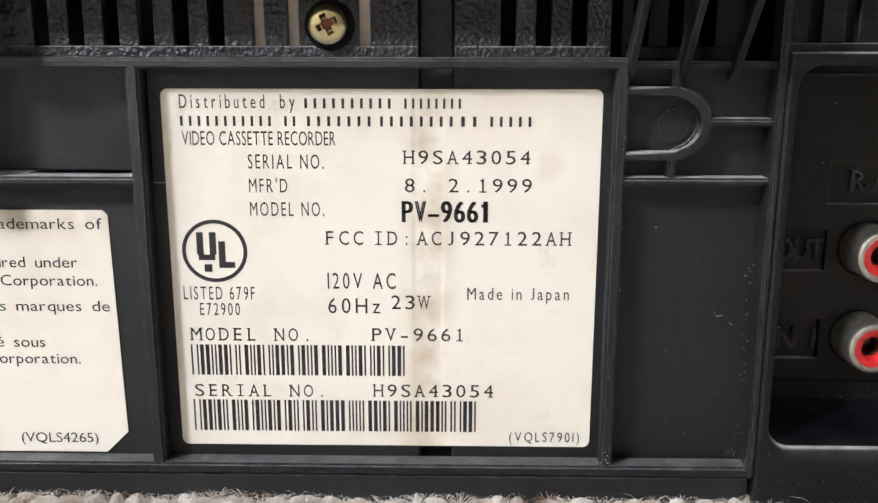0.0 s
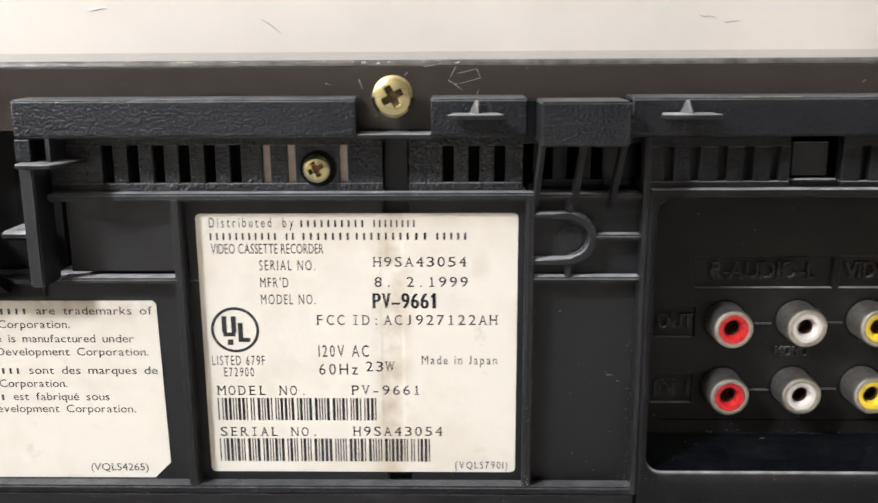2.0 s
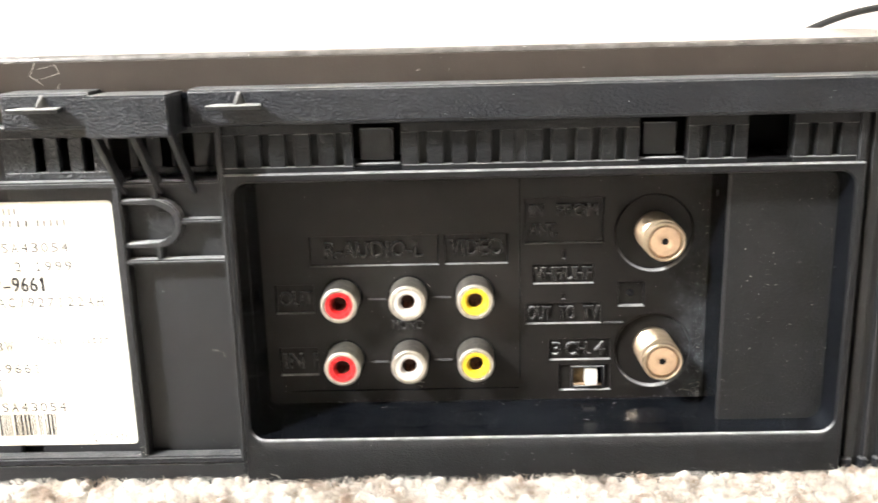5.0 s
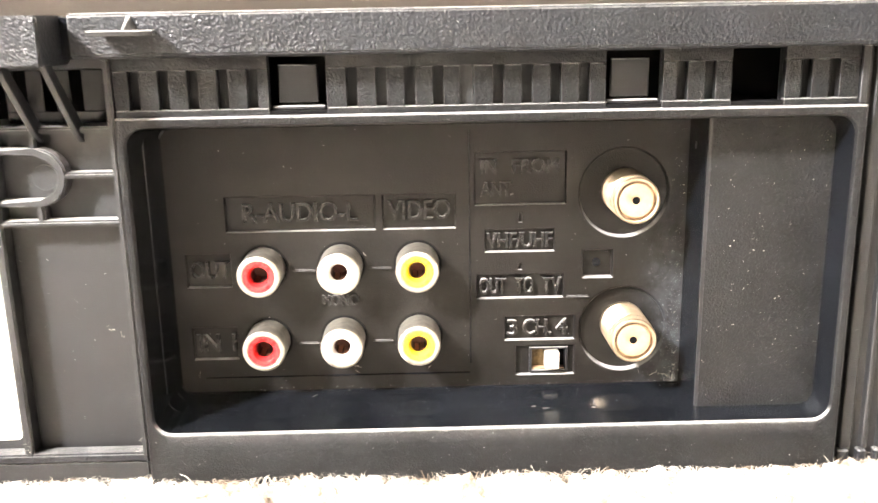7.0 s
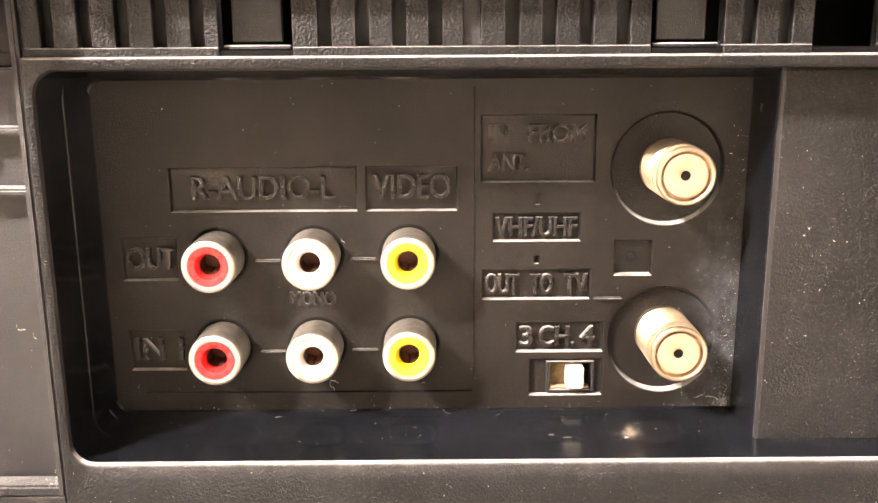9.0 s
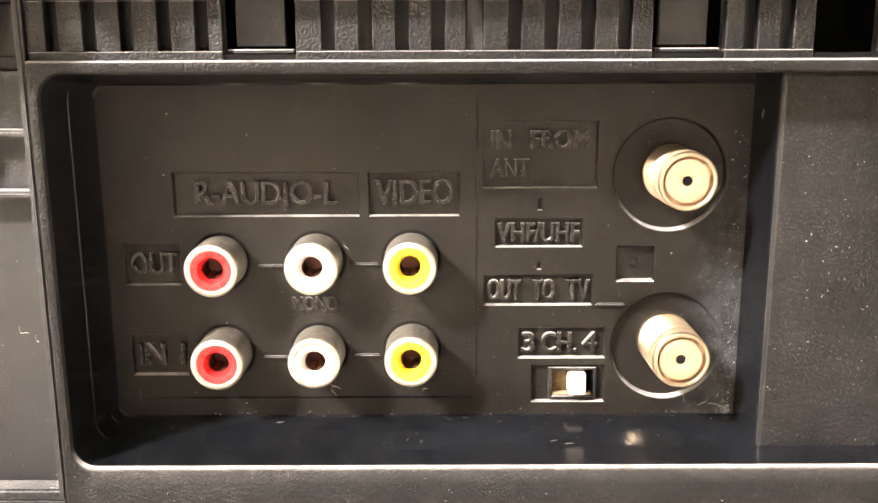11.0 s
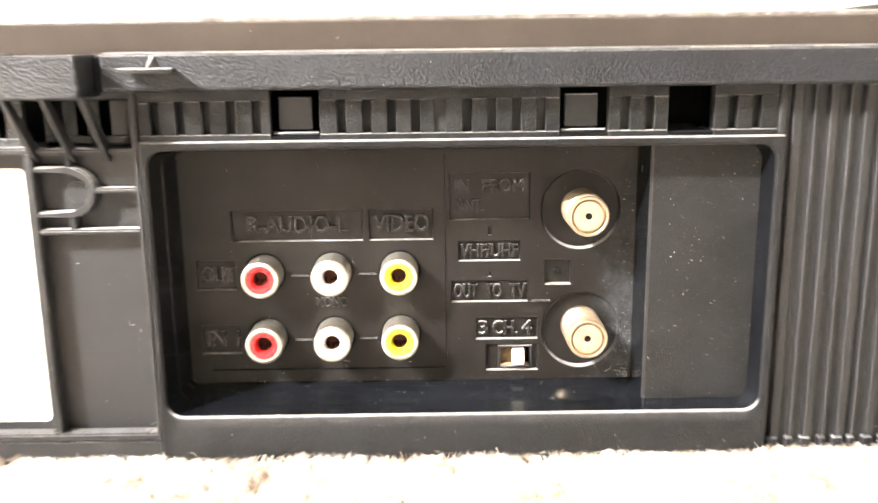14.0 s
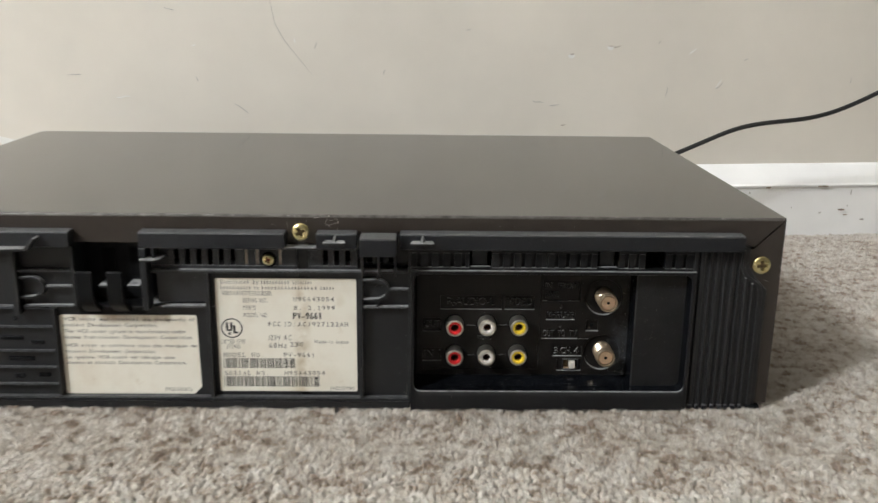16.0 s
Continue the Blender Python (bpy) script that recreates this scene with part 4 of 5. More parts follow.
prism(bm, [(179.75, DEEP + 1), (180.0, 2.7), (180.3, 2.15), (180.8, 2.0), (203.2, 2.0), (203.2, DEEP + 1)], "z", 14.5, 69.9)
blank = part("blank_plate", bm, PLASTIC_DUSTY, vcr, "dusty grained black plastic plate", bevel=0.15)
bm = bmesh.new()
prism(bm, [(179.5, DEEP + 0.1), (179.78, 2.75), (180.1, 2.3), (180.4, 2.2), (180.5, 3.0), (180.3, DEEP + 0.1)], "z", 15.5, 69.0)
part("plate_edge", bm, PLASTIC_SMOOTH, blank, "smooth rounded edge of the plate")
# Thin pale strip added for the window's glint along the plate's corner.
bm = bmesh.new()
prism(bm, [(179.93, 2.5), (180.05, 2.17), (180.25, 2.0), (180.45, 1.96), (180.45, 2.5)], "z", 15.6, 68.9)
part("edge_glint", bm, PLASTIC_TAB, blank, "pale strip for the glint on the rounded corner")


def rca(x, z, mat, label):
    """A phono socket: turned metal shell, coloured insert, its dark bore with two contact leaves."""
    face = 5.35
    bm = bmesh.new()
    lathe(bm, [(3.95, 6.6), (3.9, 4.6), (3.9, 0.85), (3.86, 0.45), (3.72, 0.16), (3.48, 0.02), (3.2, 0.0), (2.95, 0.06), (2.87, 0.3)], 56, close=False)
    shell = part("phono_socket", bm, NICKEL, vcr, label, at=(x, face, z))
    # Near-black ring drawn for the shaded gap round the shell's foot.
    bm = bmesh.new()
    lathe(bm, [(4.45, 6.38), (4.38, 6.30), (4.2, 6.30), (3.9, 6.36)], 40, close=False)
    part("gap_ring", bm, INSIDE, shell, at=(x, face, z))
    bm = bmesh.new()
    lathe(bm, [(2.88, 0.9), (2.88, 0.2), (2.80, 0.12), (2.1, 0.16), (1.95, 0.24), (1.62, 0.9), (1.50, 1.5), (1.50, 1.9)], 40, close=False)
    part("insert", bm, mat, shell, at=(x, face, z))
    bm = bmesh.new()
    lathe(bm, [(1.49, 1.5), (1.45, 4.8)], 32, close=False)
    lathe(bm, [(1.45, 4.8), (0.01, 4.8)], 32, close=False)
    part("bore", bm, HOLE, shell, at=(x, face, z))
    for side in (-1, 1):
        bm = bmesh.new()
        rows = [[bm.verts.new(Vector(((side * 0.12 + side * 0.75 * q) * U, y * U, (-1.36 + 0.28 * q + lift) * U))) for q in (0.0, 0.5, 1.0)] for y, lift in ((1.6, 0.0), (1.9, 0.16), (4.6, 0.3))]
        for p, q in zip(rows, rows[1:]):
            for k in (0, 1):
                bm.faces.new((p[k], p[k + 1], q[k + 1], q[k]))
        part("contact", bm, COPPER, shell, at=(x, face, z))


for z, row in ((41.7, ((102.2, -0.3, RED, "red"), (116.4, -0.05, WHITE, "white"), (130.4, 0.0, YELLOW, "yellow"))), (27.6, ((102.3, -0.15, RED, "red"), (116.4, 0.0, WHITE, "white"), (130.4, 0.2, YELLOW, "yellow")))):
    for x, dz, mat, word in row:
        rca(x, z + dz, mat, f"dull nickel phono socket with {word} insert")


def coax(x, z):
    """A threaded aerial socket with its plastic face and pin hole."""
    bm = bmesh.new()
    profile = [(4.2, 10.3), (4.2, 9.4), (4.05, 9.2)]
    y = 9.1
    while y > 2.6:
        profile += [(4.16, y), (3.88, y - 0.25)]
        y -= 0.5
    profile += [(4.12, 2.5), (4.12, 2.2), (3.55, 2.0), (3.55, 1.75), (4.1, 1.55), (4.12, 1.3), (3.6, 1.12), (3.6, 0.9), (4.05, 0.72), (4.08, 0.3), (3.9, 0.05), (3.6, 0.0), (3.42, 0.1), (3.36, 1.2)]
    lathe(bm, profile, 48, close=False)
    body = part("coaxial_socket", bm, COAX, vcr, "threaded warm nickel coaxial aerial socket", at=(x, 2.6, z))
    bm = bmesh.new()
    lathe(bm, [(3.38, 1.1), (3.1, 1.05), (3.06, 0.5), (2.9, 0.34), (2.6, 0.30), (0.95, 0.26), (0.74, 0.34), (0.68, 0.5), (0.62, 2.0)], 40, close=False)
    part("face", bm, COAX_FACE, body, at=(x, 2.6, z))
    bm = bmesh.new()
    lathe(bm, [(0.72, 0.52), (0.72, 0.9)], 24)
    part("pin_hole", bm, INSIDE, body, at=(x, 2.6, z))


coax(168.3, 54.3)
coax(168.7, 28.9)

# channel switch: slot, inner metal tray and white slider
switch = part("channel_switch", boxes((151.6, 157.9, 13.6, 14.0, 20.1, 24.3)), INSIDE, vcr, "slide switch with white knob in a small slot")
part("slot_frame", boxes((151.1, 151.6, 11.85, 14.0, 19.7, 24.7), (157.9, 158.4, 11.85, 14.0, 19.7, 24.7), (151.6, 157.9, 11.85, 14.0, 24.3, 24.7), (151.6, 157.9, 11.85, 14.0, 19.7, 20.1)), PLASTIC_TAB, switch, bevel=0.08)
part("slider", boxes((154.1, 156.7, 10.7, 13.6, 20.6, 24.0)), WHITE, switch, bevel=0.2, segs=2)
part("tray", boxes((151.7, 154.0, 13.3, 13.5, 20.2, 24.2)), RECESS_DARK, switch)
part("tray_lip", boxes((151.7, 157.8, 12.2, 13.3, 20.15, 20.5)), COAX_FACE, switch, bevel=0.1)

# ---- vents ----
def vent_row():
    """Upper row of slots. Each upright bar is a piece of its own between two rails."""
    left = [-16.5, -11.8, -7.1, -2.4, 2.3, 7.0, 12.9, 17.5, 27.0]
    grille = part("vent_grille", boxes((-26.2, 34.9, 0.0, 1.6, 69.75, 71.2), (-26.2, 34.9, 0.0, 1.6, 78.2, 80.0), (39.7, 60.4, 0.0, 1.6, 69.75, 71.2), (39.7, 60.4, 0.0, 1.6, 77.9, 80.0)), PLASTIC_PEBBLE, vcr, "row of upright ventilation slots", bevel=0.1)
    def slats(parent, starts, widths, x0, x1, z0, z1, y, mat):
        a = x0
        for s, w in zip(starts, widths):
            part("slat", boxes((a, s, y, y + 1.6, z0, z1)), mat, parent, bevel=0.1)
            a = s + w
        part("slat", boxes((a, x1, y, y + 1.6, z0, z1)), mat, parent, bevel=0.1)
    slats(grille, left, [2.1] * 6 + [1.55] * 3, -26.2, 34.9, 71.2, 78.2, 0.01, PLASTIC_PEBBLE)
    slats(grille, [45.8, 50.5, 55.2], [2.1] * 3, 39.7, 60.4, 71.2, 77.9, 0.01, PLASTIC_PEBBLE)
    part("inner_plate", boxes((12.0, 30.5, 1.75, 2.4, 69.9, 79.5)), BEIGE, grille, "beige plate behind the slots")
    # Darker plastic than the other grilles, for the shade under the clip.
    niche = part("vent_grille", boxes((62.6, 81.8, 4.6, 5.8, 69.3, 71.2), (62.6, 81.8, 4.6, 5.8, 78.0, 80.0)), PLASTIC_SMOOTH, vcr, "recessed ventilation slots under the clip", bevel=0.1)
    slats(niche, [64.2, 68.9, 73.4], [2.0] * 3, 62.6, 81.8, 71.2, 78.0, 4.62, PLASTIC_SMOOTH)
    right = part("vent_grille", boxes((82.9, 107.5, -2.7, -1.0, 70.5, 71.7), (116.7, 161.4, -2.7, -1.0, 70.5, 71.7), (170.5, 181.6, -2.7, -1.0, 70.5, 71.7), (190.2, 202.2, -2.7, -1.0, 70.5, 71.7), (82.9, 107.5, -2.6, -1.0, 77.9, 80.0), (116.7, 161.4, -2.6, -1.0, 77.9, 80.0), (170.5, 181.6, -2.6, -1.0, 77.9, 80.0), (190.2, 202.2, -2.6, -1.0, 77.9, 80.0)), PLASTIC_FINE, vcr, "row of upright ventilation slots", bevel=0.1)
    slats(right, [85.3, 90.0, 94.7, 99.4, 104.1], [1.7] * 5, 82.9, 107.5, 71.7, 77.9, -2.6, PLASTIC_FINE)
    slats(right, [119.9, 124.6, 129.2, 133.7], [1.7] * 4, 116.7, 138.0, 71.7, 77.9, -2.6, PLASTIC_FINE)
    slats(right, [143.3, 147.9, 152.5, 157.1], [1.7] * 4, 140.2, 161.4, 71.7, 77.9, -2.6, PLASTIC_FINE)
    slats(right, [172.8, 177.3], [1.7] * 2, 170.5, 181.6, 71.7, 77.9, -2.6, PLASTIC_FINE)
    slats(right, [192.8, 197.3], [1.7] * 2, 190.2, 202.2, 71.7, 77.9, -2.6, PLASTIC_FINE)
    part("back_plate", boxes((83.5, 107.3, 0.3, 0.8, 70.5, 79.5), (117.0, 161.2, 0.2, 0.7, 70.5, 79.5), (170.7, 181.5, 0.25, 0.75, 70.5, 79.5), (190.4, 202.0, 0.3, 0.8, 70.5, 79.5), (138.1, 140.1, -1.7, -1.1, 70.5, 79.5)), PLASTIC, right)
    # Near-black boxes added so the openings' floors do not show lit.
    for x0, x1 in ((107.52, 116.68), (161.42, 170.48), (181.62, 190.18)):
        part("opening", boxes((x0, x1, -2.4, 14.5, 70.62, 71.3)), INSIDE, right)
    part("end_rib", boxes((202.25, 203.5, -3.2, 1.0, 70.8, 80.0)), PLASTIC, right, bevel=0.15)
    for x0, x1 in ((107.5, 116.7), (161.4, 170.5)):
        flap = part("window_flap", boxes((x0 + 1.2, x1 - 1.6, 0.0, 0.8, 72.3, 78.4)), PLASTIC, right, bevel=0.15)
        part("flap_sill", boxes((x0 + 0.35, x1 - 0.35, -1.6, -0.1, 71.35, 71.95)), PLASTIC, flap, bevel=0.15)


vent_row()
part("rim_ledge", boxes((83.0, 203.4, -3.75, -2.0, 69.85, 70.55)), PLASTIC_FINE, vcr, bevel=0.3)


# ---- overhanging lip, clip and tabs ----
def lip(x0, x1, slope=0.0):
    bm = bmesh.new()
    prism(bm, [(-0.2, 80.0), (-6.3, 80.0), (-6.95, 80.5), (-7.0, 86.55), (-6.7, 86.85), (-0.2, 87.0)], "x", x0, x1)
    return part("lip", bm, PLASTIC_GRAIN, vcr, "grained black plastic lip", bevel=0.3, segs=2)


for x0, x1 in ((XL + 14, -57.2), (-28.8, 31.0), (44.0, 60.4), (78.5, 221.8)):
    lip(x0, x1)
part("screw_ledge", boxes((31.05, 43.95, -6.4, -0.2, 79.9, 80.7)), PLASTIC_TAB, vcr, bevel=0.15)
part("lip_joint", boxes((60.45, 62.15, -6.5, -0.2, 80.1, 86.4), (77.05, 78.45, -6.5, -0.2, 80.1, 86.4)), PLASTIC_SMOOTH, vcr, "smooth black joint in the lip", bevel=0.1)
clip = part("cable_clip", boxes((62.2, 77.0, -14.6, -3.0, 79.2, 86.6)), PLASTIC_GRAIN, vcr, "black plastic block standing out from the lip", bevel=0.35, segs=2)
for x in (62.3, 69.2, 75.9):
    bm = bmesh.new()
    prism(bm, [(-13.4, 79.6), (-2.9, 68.0), (-0.6, 66.6), (-0.6, 69.6), (-10.6, 79.6)], "x", x, x + 0.95)
    part("strut", bm, PLASTIC, clip, bevel=0.12)


def arrow_tab(x0, x1, z):
    """A thin shelf with a wedge on its middle."""
    bm = bmesh.new()
    prism(bm, [(x0 + 0.9, -6.9), (x1 - 0.9, -6.9), (x1, -11.4), (x1 - 1.4, -12.0), (x0 + 1.4, -12.0), (x0, -11.4)], "z", z - 0.45, z + 0.35)
    tab = part("tab", bm, PLASTIC_TAB, vcr, "thin black plastic tab with a wedge", bevel=0.12)
    bm = bmesh.new()
    m = (x0 + x1) / 2 + 0.2
    v = [bm.verts.new(W(*p)) for p in ((m - 1.3, -6.9, z + 0.3), (m + 1.3, -6.9, z + 0.3), (m, -10.6, z + 0.3), (m + 0.3, -6.9, z + 2.5), (m - 0.3, -6.9, z + 2.5))]
    for f in ((0, 1, 2), (0, 2, 4), (1, 3, 2), (2, 3, 4), (0, 4, 3, 1)):
        bm.faces.new([v[i] for i in f])
    part("wedge", bm, PLASTIC_TAB, tab)


arrow_tab(46.9, 56.4, 84.0)
arrow_tab(82.6, 92.6, 83.9)
bm = bmesh.new()
prism(bm, [(-92.0, 79.6), (-72.5, 79.8), (-68.2, 85.3), (-69.4, 85.5), (-73.4, 80.8), (-92.0, 80.6)], "y", -12.0, -6.9)
part("tab", bm, PLASTIC_TAB, vcr, "bent black plastic tab", bevel=0.15)
bm = bmesh.new()
prism(bm, [(-28.3, -0.5), (-19.0, -0.5), (-20.4, -8.4), (-21.6, -10.0), (-27.4, -10.0), (-28.3, -9.0)], "z", 75.2, 76.0)
shelf = part("tab", bm, PLASTIC_TAB, vcr, "small black shelf under the lip", bevel=0.15)
part("web", boxes((-23.6, -22.9, -6.6, 0.3, 76.0, 80.1)), PLASTIC, shelf)
part("lip_end", boxes((-29.0, -26.3, -6.85, -0.4, 76.2, 79.95)), PLASTIC_GRAIN, vcr, bevel=0.15)


def hook(x0, x1):
    """A curved cable hook that springs from the niche's foot."""
    bm = bmesh.new()
    arc = [(-8.9, 70.9), (-10.2, 70.6), (-10.6, 61.0), (-10.3, 58.9), (-9.5, 57.0), (-8.2, 55.4), (-5.2, 53.2), (-2.2, 51.2), (-0.5, 50.4), (1.2, 50.2), (1.2, 52.6), (-0.4, 52.8), (-3.4, 54.5), (-6.4, 56.8), (-7.8, 58.4), (-8.6, 60.4), (-8.9, 63.0)]
    prism(bm, arc, "x", x0, x1)
    return part("cable_hook", bm, PLASTIC_NICHE, vcr, "curved black plastic cable hook", bevel=0.25, segs=2)


for x0 in (-54.2, -41.8):
    hook(x0, x0 + 6.3)
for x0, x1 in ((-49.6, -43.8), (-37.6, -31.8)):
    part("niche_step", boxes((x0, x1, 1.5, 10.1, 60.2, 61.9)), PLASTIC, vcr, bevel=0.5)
    # Flat near-black plate drawn for the hole's shaded inside.
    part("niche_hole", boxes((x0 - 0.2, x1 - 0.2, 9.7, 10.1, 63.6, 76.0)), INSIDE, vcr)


# ---- ribbed corner panel ----
def ribbed():
    bm = bmesh.new()
    prism(bm, [(203.7, 4.2), (235.0, 4.2), (235.0, 62.0), (229.0, 68.0), (226.5, 72.0), (226.5, 80.9), (203.7, 80.9)], "y", -0.9, 15.9)
    base = part("ribbed_panel", bm, PLASTIC, vcr, "black corner panel with upright ribs", bevel=0.2)
    for x, w, z1 in ((205.0, 2.6, 79.9), (208.9, 1.6, 79.85), (211.9, 2.4, 79.8), (215.6, 1.5, 79.75), (218.5, 2.4, 79.7), (221.6, 1.4, 79.6), (224.6, 2.2, 67.5), (227.9, 1.4, 65.0)):
        bm = bmesh.new()
        prism(bm, [(x, 0.4), (x, -0.95), (x + 0.4, -1.9), (x + w - 0.4, -1.9), (x + w, -0.95), (x + w, 0.4)], "z", 9.2, z1)
        part("rib", bm, PLASTIC, base, bevel=0.15)
        part("rib_foot", boxes((x - 0.4, x + w * 0.75, -2.3, 1.4, 6.5, 9.15)), PLASTIC_GRAIN, base, bevel=0.3)
    bm = bmesh.new()
    edge = [(231.2, 9.0), (232.9, 9.0), (232.9, 61.2), (232.0, 64.0), (230.4, 65.9), (226.6, 68.2), (224.9, 70.2), (224.3, 72.4), (224.3, 79.8), (223.0, 79.8), (223.0, 71.8), (223.9, 69.2), (225.8, 67.0), (229.4, 64.8), (230.7, 63.2), (231.2, 61.0)]
    prism(bm, edge, "y", -1.9, 1.4)
    part("edge_rib", bm, PLASTIC, base, bevel=0.15)
    part("foot_strip", boxes((231.0, 237.2, -2.0, 1.4, 5.5, 8.9)), PLASTIC_SMOOTH, base, bevel=0.3)


ribbed()


# ---- screws ----
def cross(bm, a, b, y0, k, y1, turn):
    """A tapering cross-shaped plug about the screw's axis, from depth y0 to y1."""
    out = [(a, a), (a, b), (-a, b), (-a, a), (-b, a), (-b, -a), (-a, -a), (-a, -b), (a, -b), (a, -a), (b, -a), (b, a)]
    c, s = math.cos(turn), math.sin(turn)
    rows = [[bm.verts.new(Vector(((p * c - q * s) * f * U, y * U, (p * s + q * c) * f * U))) for p, q in out] for f, y in ((1.0, y0), (k, y1))]
    for i in range(len(out)):
        j = (i + 1) % len(out)
        bm.faces.new((rows[0][i], rows[0][j], rows[1][j], rows[1][i]))
    bm.faces.new(rows[0])
    bm.faces.new(rows[1][::-1])
    bmesh.ops.recalc_face_normals(bm, faces=bm.faces)


def screw(x, y, z, r, recess, label, turn, tall=2.2, arm=0.46):
    """A domed cross-head screw with the cross cut into its head."""
    bm = bmesh.new()
    lathe(bm, [(r * 0.62, tall), (r * 0.62, 2.0), (r, 1.9), (r, 1.1), (r * 0.95, 0.75), (r * 0.8, 0.35), (r * 0.58, 0.1), (r * 0.30, 0.0)], 40)
    bmesh.ops.recalc_face_normals(bm, faces=bm.faces)
    solid, plug = bpy.data.meshes.new("screw"), bpy.data.meshes.new("plug")
    bm.to_mesh(solid)
    bm.free()
    bm = bmesh.new()
    cross(bm, r * 0.19, r * 0.60, -0.3, 0.62, 1.3, turn)
    bm.to_mesh(plug)
    bm.free()
    whole, cutter = new("screw_blank", solid), new("screw_cutter", plug)
    cut = whole.modifiers.new("cut", "BOOLEAN")
    cut.operation, cut.object, cut.solver = "DIFFERENCE", cutter, "EXACT"
    bpy.context.view_layer.update()
    me = bpy.data.meshes.new_from_object(whole.evaluated_get(bpy.context.evaluated_depsgraph_get()))
    for ob in (whole, cutter):
        bpy.data.objects.remove(ob)
    head = link("screw", me, ZINC, vcr, label, (x, y, z))
    bm = bmesh.new()
    cross(bm, r * 0.15, r * arm, 0.85, 0.95, 1.28, turn)
    part("cross_recess", bm, recess, head, at=(x, y, z))


screw(37.3, -5.6, 87.0, 3.7, RECESS_DARK, "yellow zinc cross-head screw in the cover", 0.5, 5.5)
# Flat near-black disc drawn for the shaded hole round the screw.
bm = bmesh.new()
lathe(bm, [(3.35, -0.02), (3.2, -0.05), (1.0, -0.05)], 36, close=False)
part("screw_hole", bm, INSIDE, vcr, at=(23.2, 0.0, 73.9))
screw(23.0, -2.0, 74.0, 2.65, RUST, "yellow zinc screw with a rusty red recess", 0.45, arm=0.3)
screw(231.6, -2.0, 73.0, 4.0, RECESS_DARK, "yellow zinc cross-head screw at the corner", 0.1)


# ---- labels ----
def sticker(name, outline, y, label):
    bm = bmesh.new()
    prism(bm, outline, "y", y - 0.12, y)
    return part(name, bm, PAPER, vcr, label)


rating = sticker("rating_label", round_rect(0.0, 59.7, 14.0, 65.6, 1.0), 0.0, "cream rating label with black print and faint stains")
INKY = -0.15


def rating_print():
    bm = bmesh.new()
    put_tracked(bm, "Distributed", 2.5, 63.0, 11.6, 1.85, INKY, 0.34)
    put_tracked(bm, "by", 16.2, 63.0, 2.0, 1.85, INKY, 0.34)
    for x0, x1, count in ((19.5, 31.6, 10), (33.0, 41.0, 8)):
        put_bars(bm, x0, x1, count, 63.0, 1.35, INKY)
    for x0, x1, count in ((2.5, 15.3, 11), (16.7, 18.6, 2), (19.8, 28.9, 7), (29.7, 40.0, 8), (40.7, 43.3, 2), (44.6, 50.6, 5)):
        put_bars(bm, x0, x1, count, 60.6, 1.35, INKY)
    tagged(part("address_print", bm, INK, rating), kind="stuff")
    plain = (("VIDEO CASSETTE RECORDER", 2.6, 58.0, 21.0, 1.9), ("SERIAL NO.", 11.5, 54.8, 10.4, 1.95), ("MFR'D", 11.5, 51.5, 5.3, 1.9), ("MODEL NO.", 11.5, 48.2, 10.3, 1.95), ("LISTED 679F", 1.5, 36.1, 10.1, 1.9), ("E72900", 3.7, 33.8, 5.7, 1.8),
             ("120V AC", 22.0, 37.8, 9.6, 2.3), ("60Hz", 22.0, 34.2, 7.4, 2.2), ("Made in Japan", 41.7, 36.3, 14.3, 1.75), ("(VQLS7901)", 48.0, 14.75, 10.2, 1.5))
    for text, x, z, w, h in plain:
        bm = bmesh.new()
        put_tracked(bm, text, x, z, w, h, INKY, 0.12 if "VIDEO" in text else 0.25)
        tagged(part("printed_line", bm, INK, rating), kind="stuff")
    mono = (("H9SA43054", 32.7, 55.5, 17.9, 1.85), ("8. 2.1999", 32.8, 51.6, 18.1, 1.9), ("FCC", 21.6, 44.15, 6.0, 1.95), ("ID:", 28.4, 44.15, 5.9, 1.95), ("ACJ927122AH", 34.5, 44.15, 21.9, 1.95), ("23W", 30.8, 34.85, 5.9, 2.0),
            ("MODEL NO.", 2.1, 30.0, 17.9, 1.9), ("PV-9661", 28.0, 30.1, 13.8, 1.9), ("SERIAL NO.", 2.1, 21.5, 19.8, 1.85), ("H9SA43054", 28.1, 21.6, 17.9, 1.9))
    for text, x, z, w, h in mono:
        bm = bmesh.new()
        put_mono(bm, text, x, z, w, h, INKY)
        tagged(part("printed_line", bm, INK, rating), kind="stuff")
    bm = bmesh.new()
    for i, c in enumerate("PV-9661"):
        w = 1.35 if c != "1" else 0.42
        if c == "1":
            flat(bm, 32.6 + i * 1.8 + 0.12, 32.6 + i * 1.8 + 0.6, 49.5, 49.95, INKY)
        put_letters(bm, c, 32.6 + i * 1.8 + (1.45 - w) / 2, 47.4, w, 2.95, INKY, bold=0.13)
    part("printed_line", bm, INK, rating, "bold model number")
    # approval mark as plain shapes: a ring with two stepped blocks and a dot
    bm = bmesh.new()
    cx, cz = 6.25, 43.15
    n = 64
    a = [bm.verts.new(W(cx + 4.6 * math.cos(2 * math.pi * k / n), INKY, cz + 4.5 * math.sin(2 * math.pi * k / n))) for k in range(n)]
    b = [bm.verts.new(W(cx + 4.05 * math.cos(2 * math.pi * k / n), INKY, cz + 3.95 * math.sin(2 * math.pi * k / n))) for k in range(n)]
    for k in range(n):
        bm.faces.new((a[k], a[(k + 1) % n], b[(k + 1) % n], b[k]))
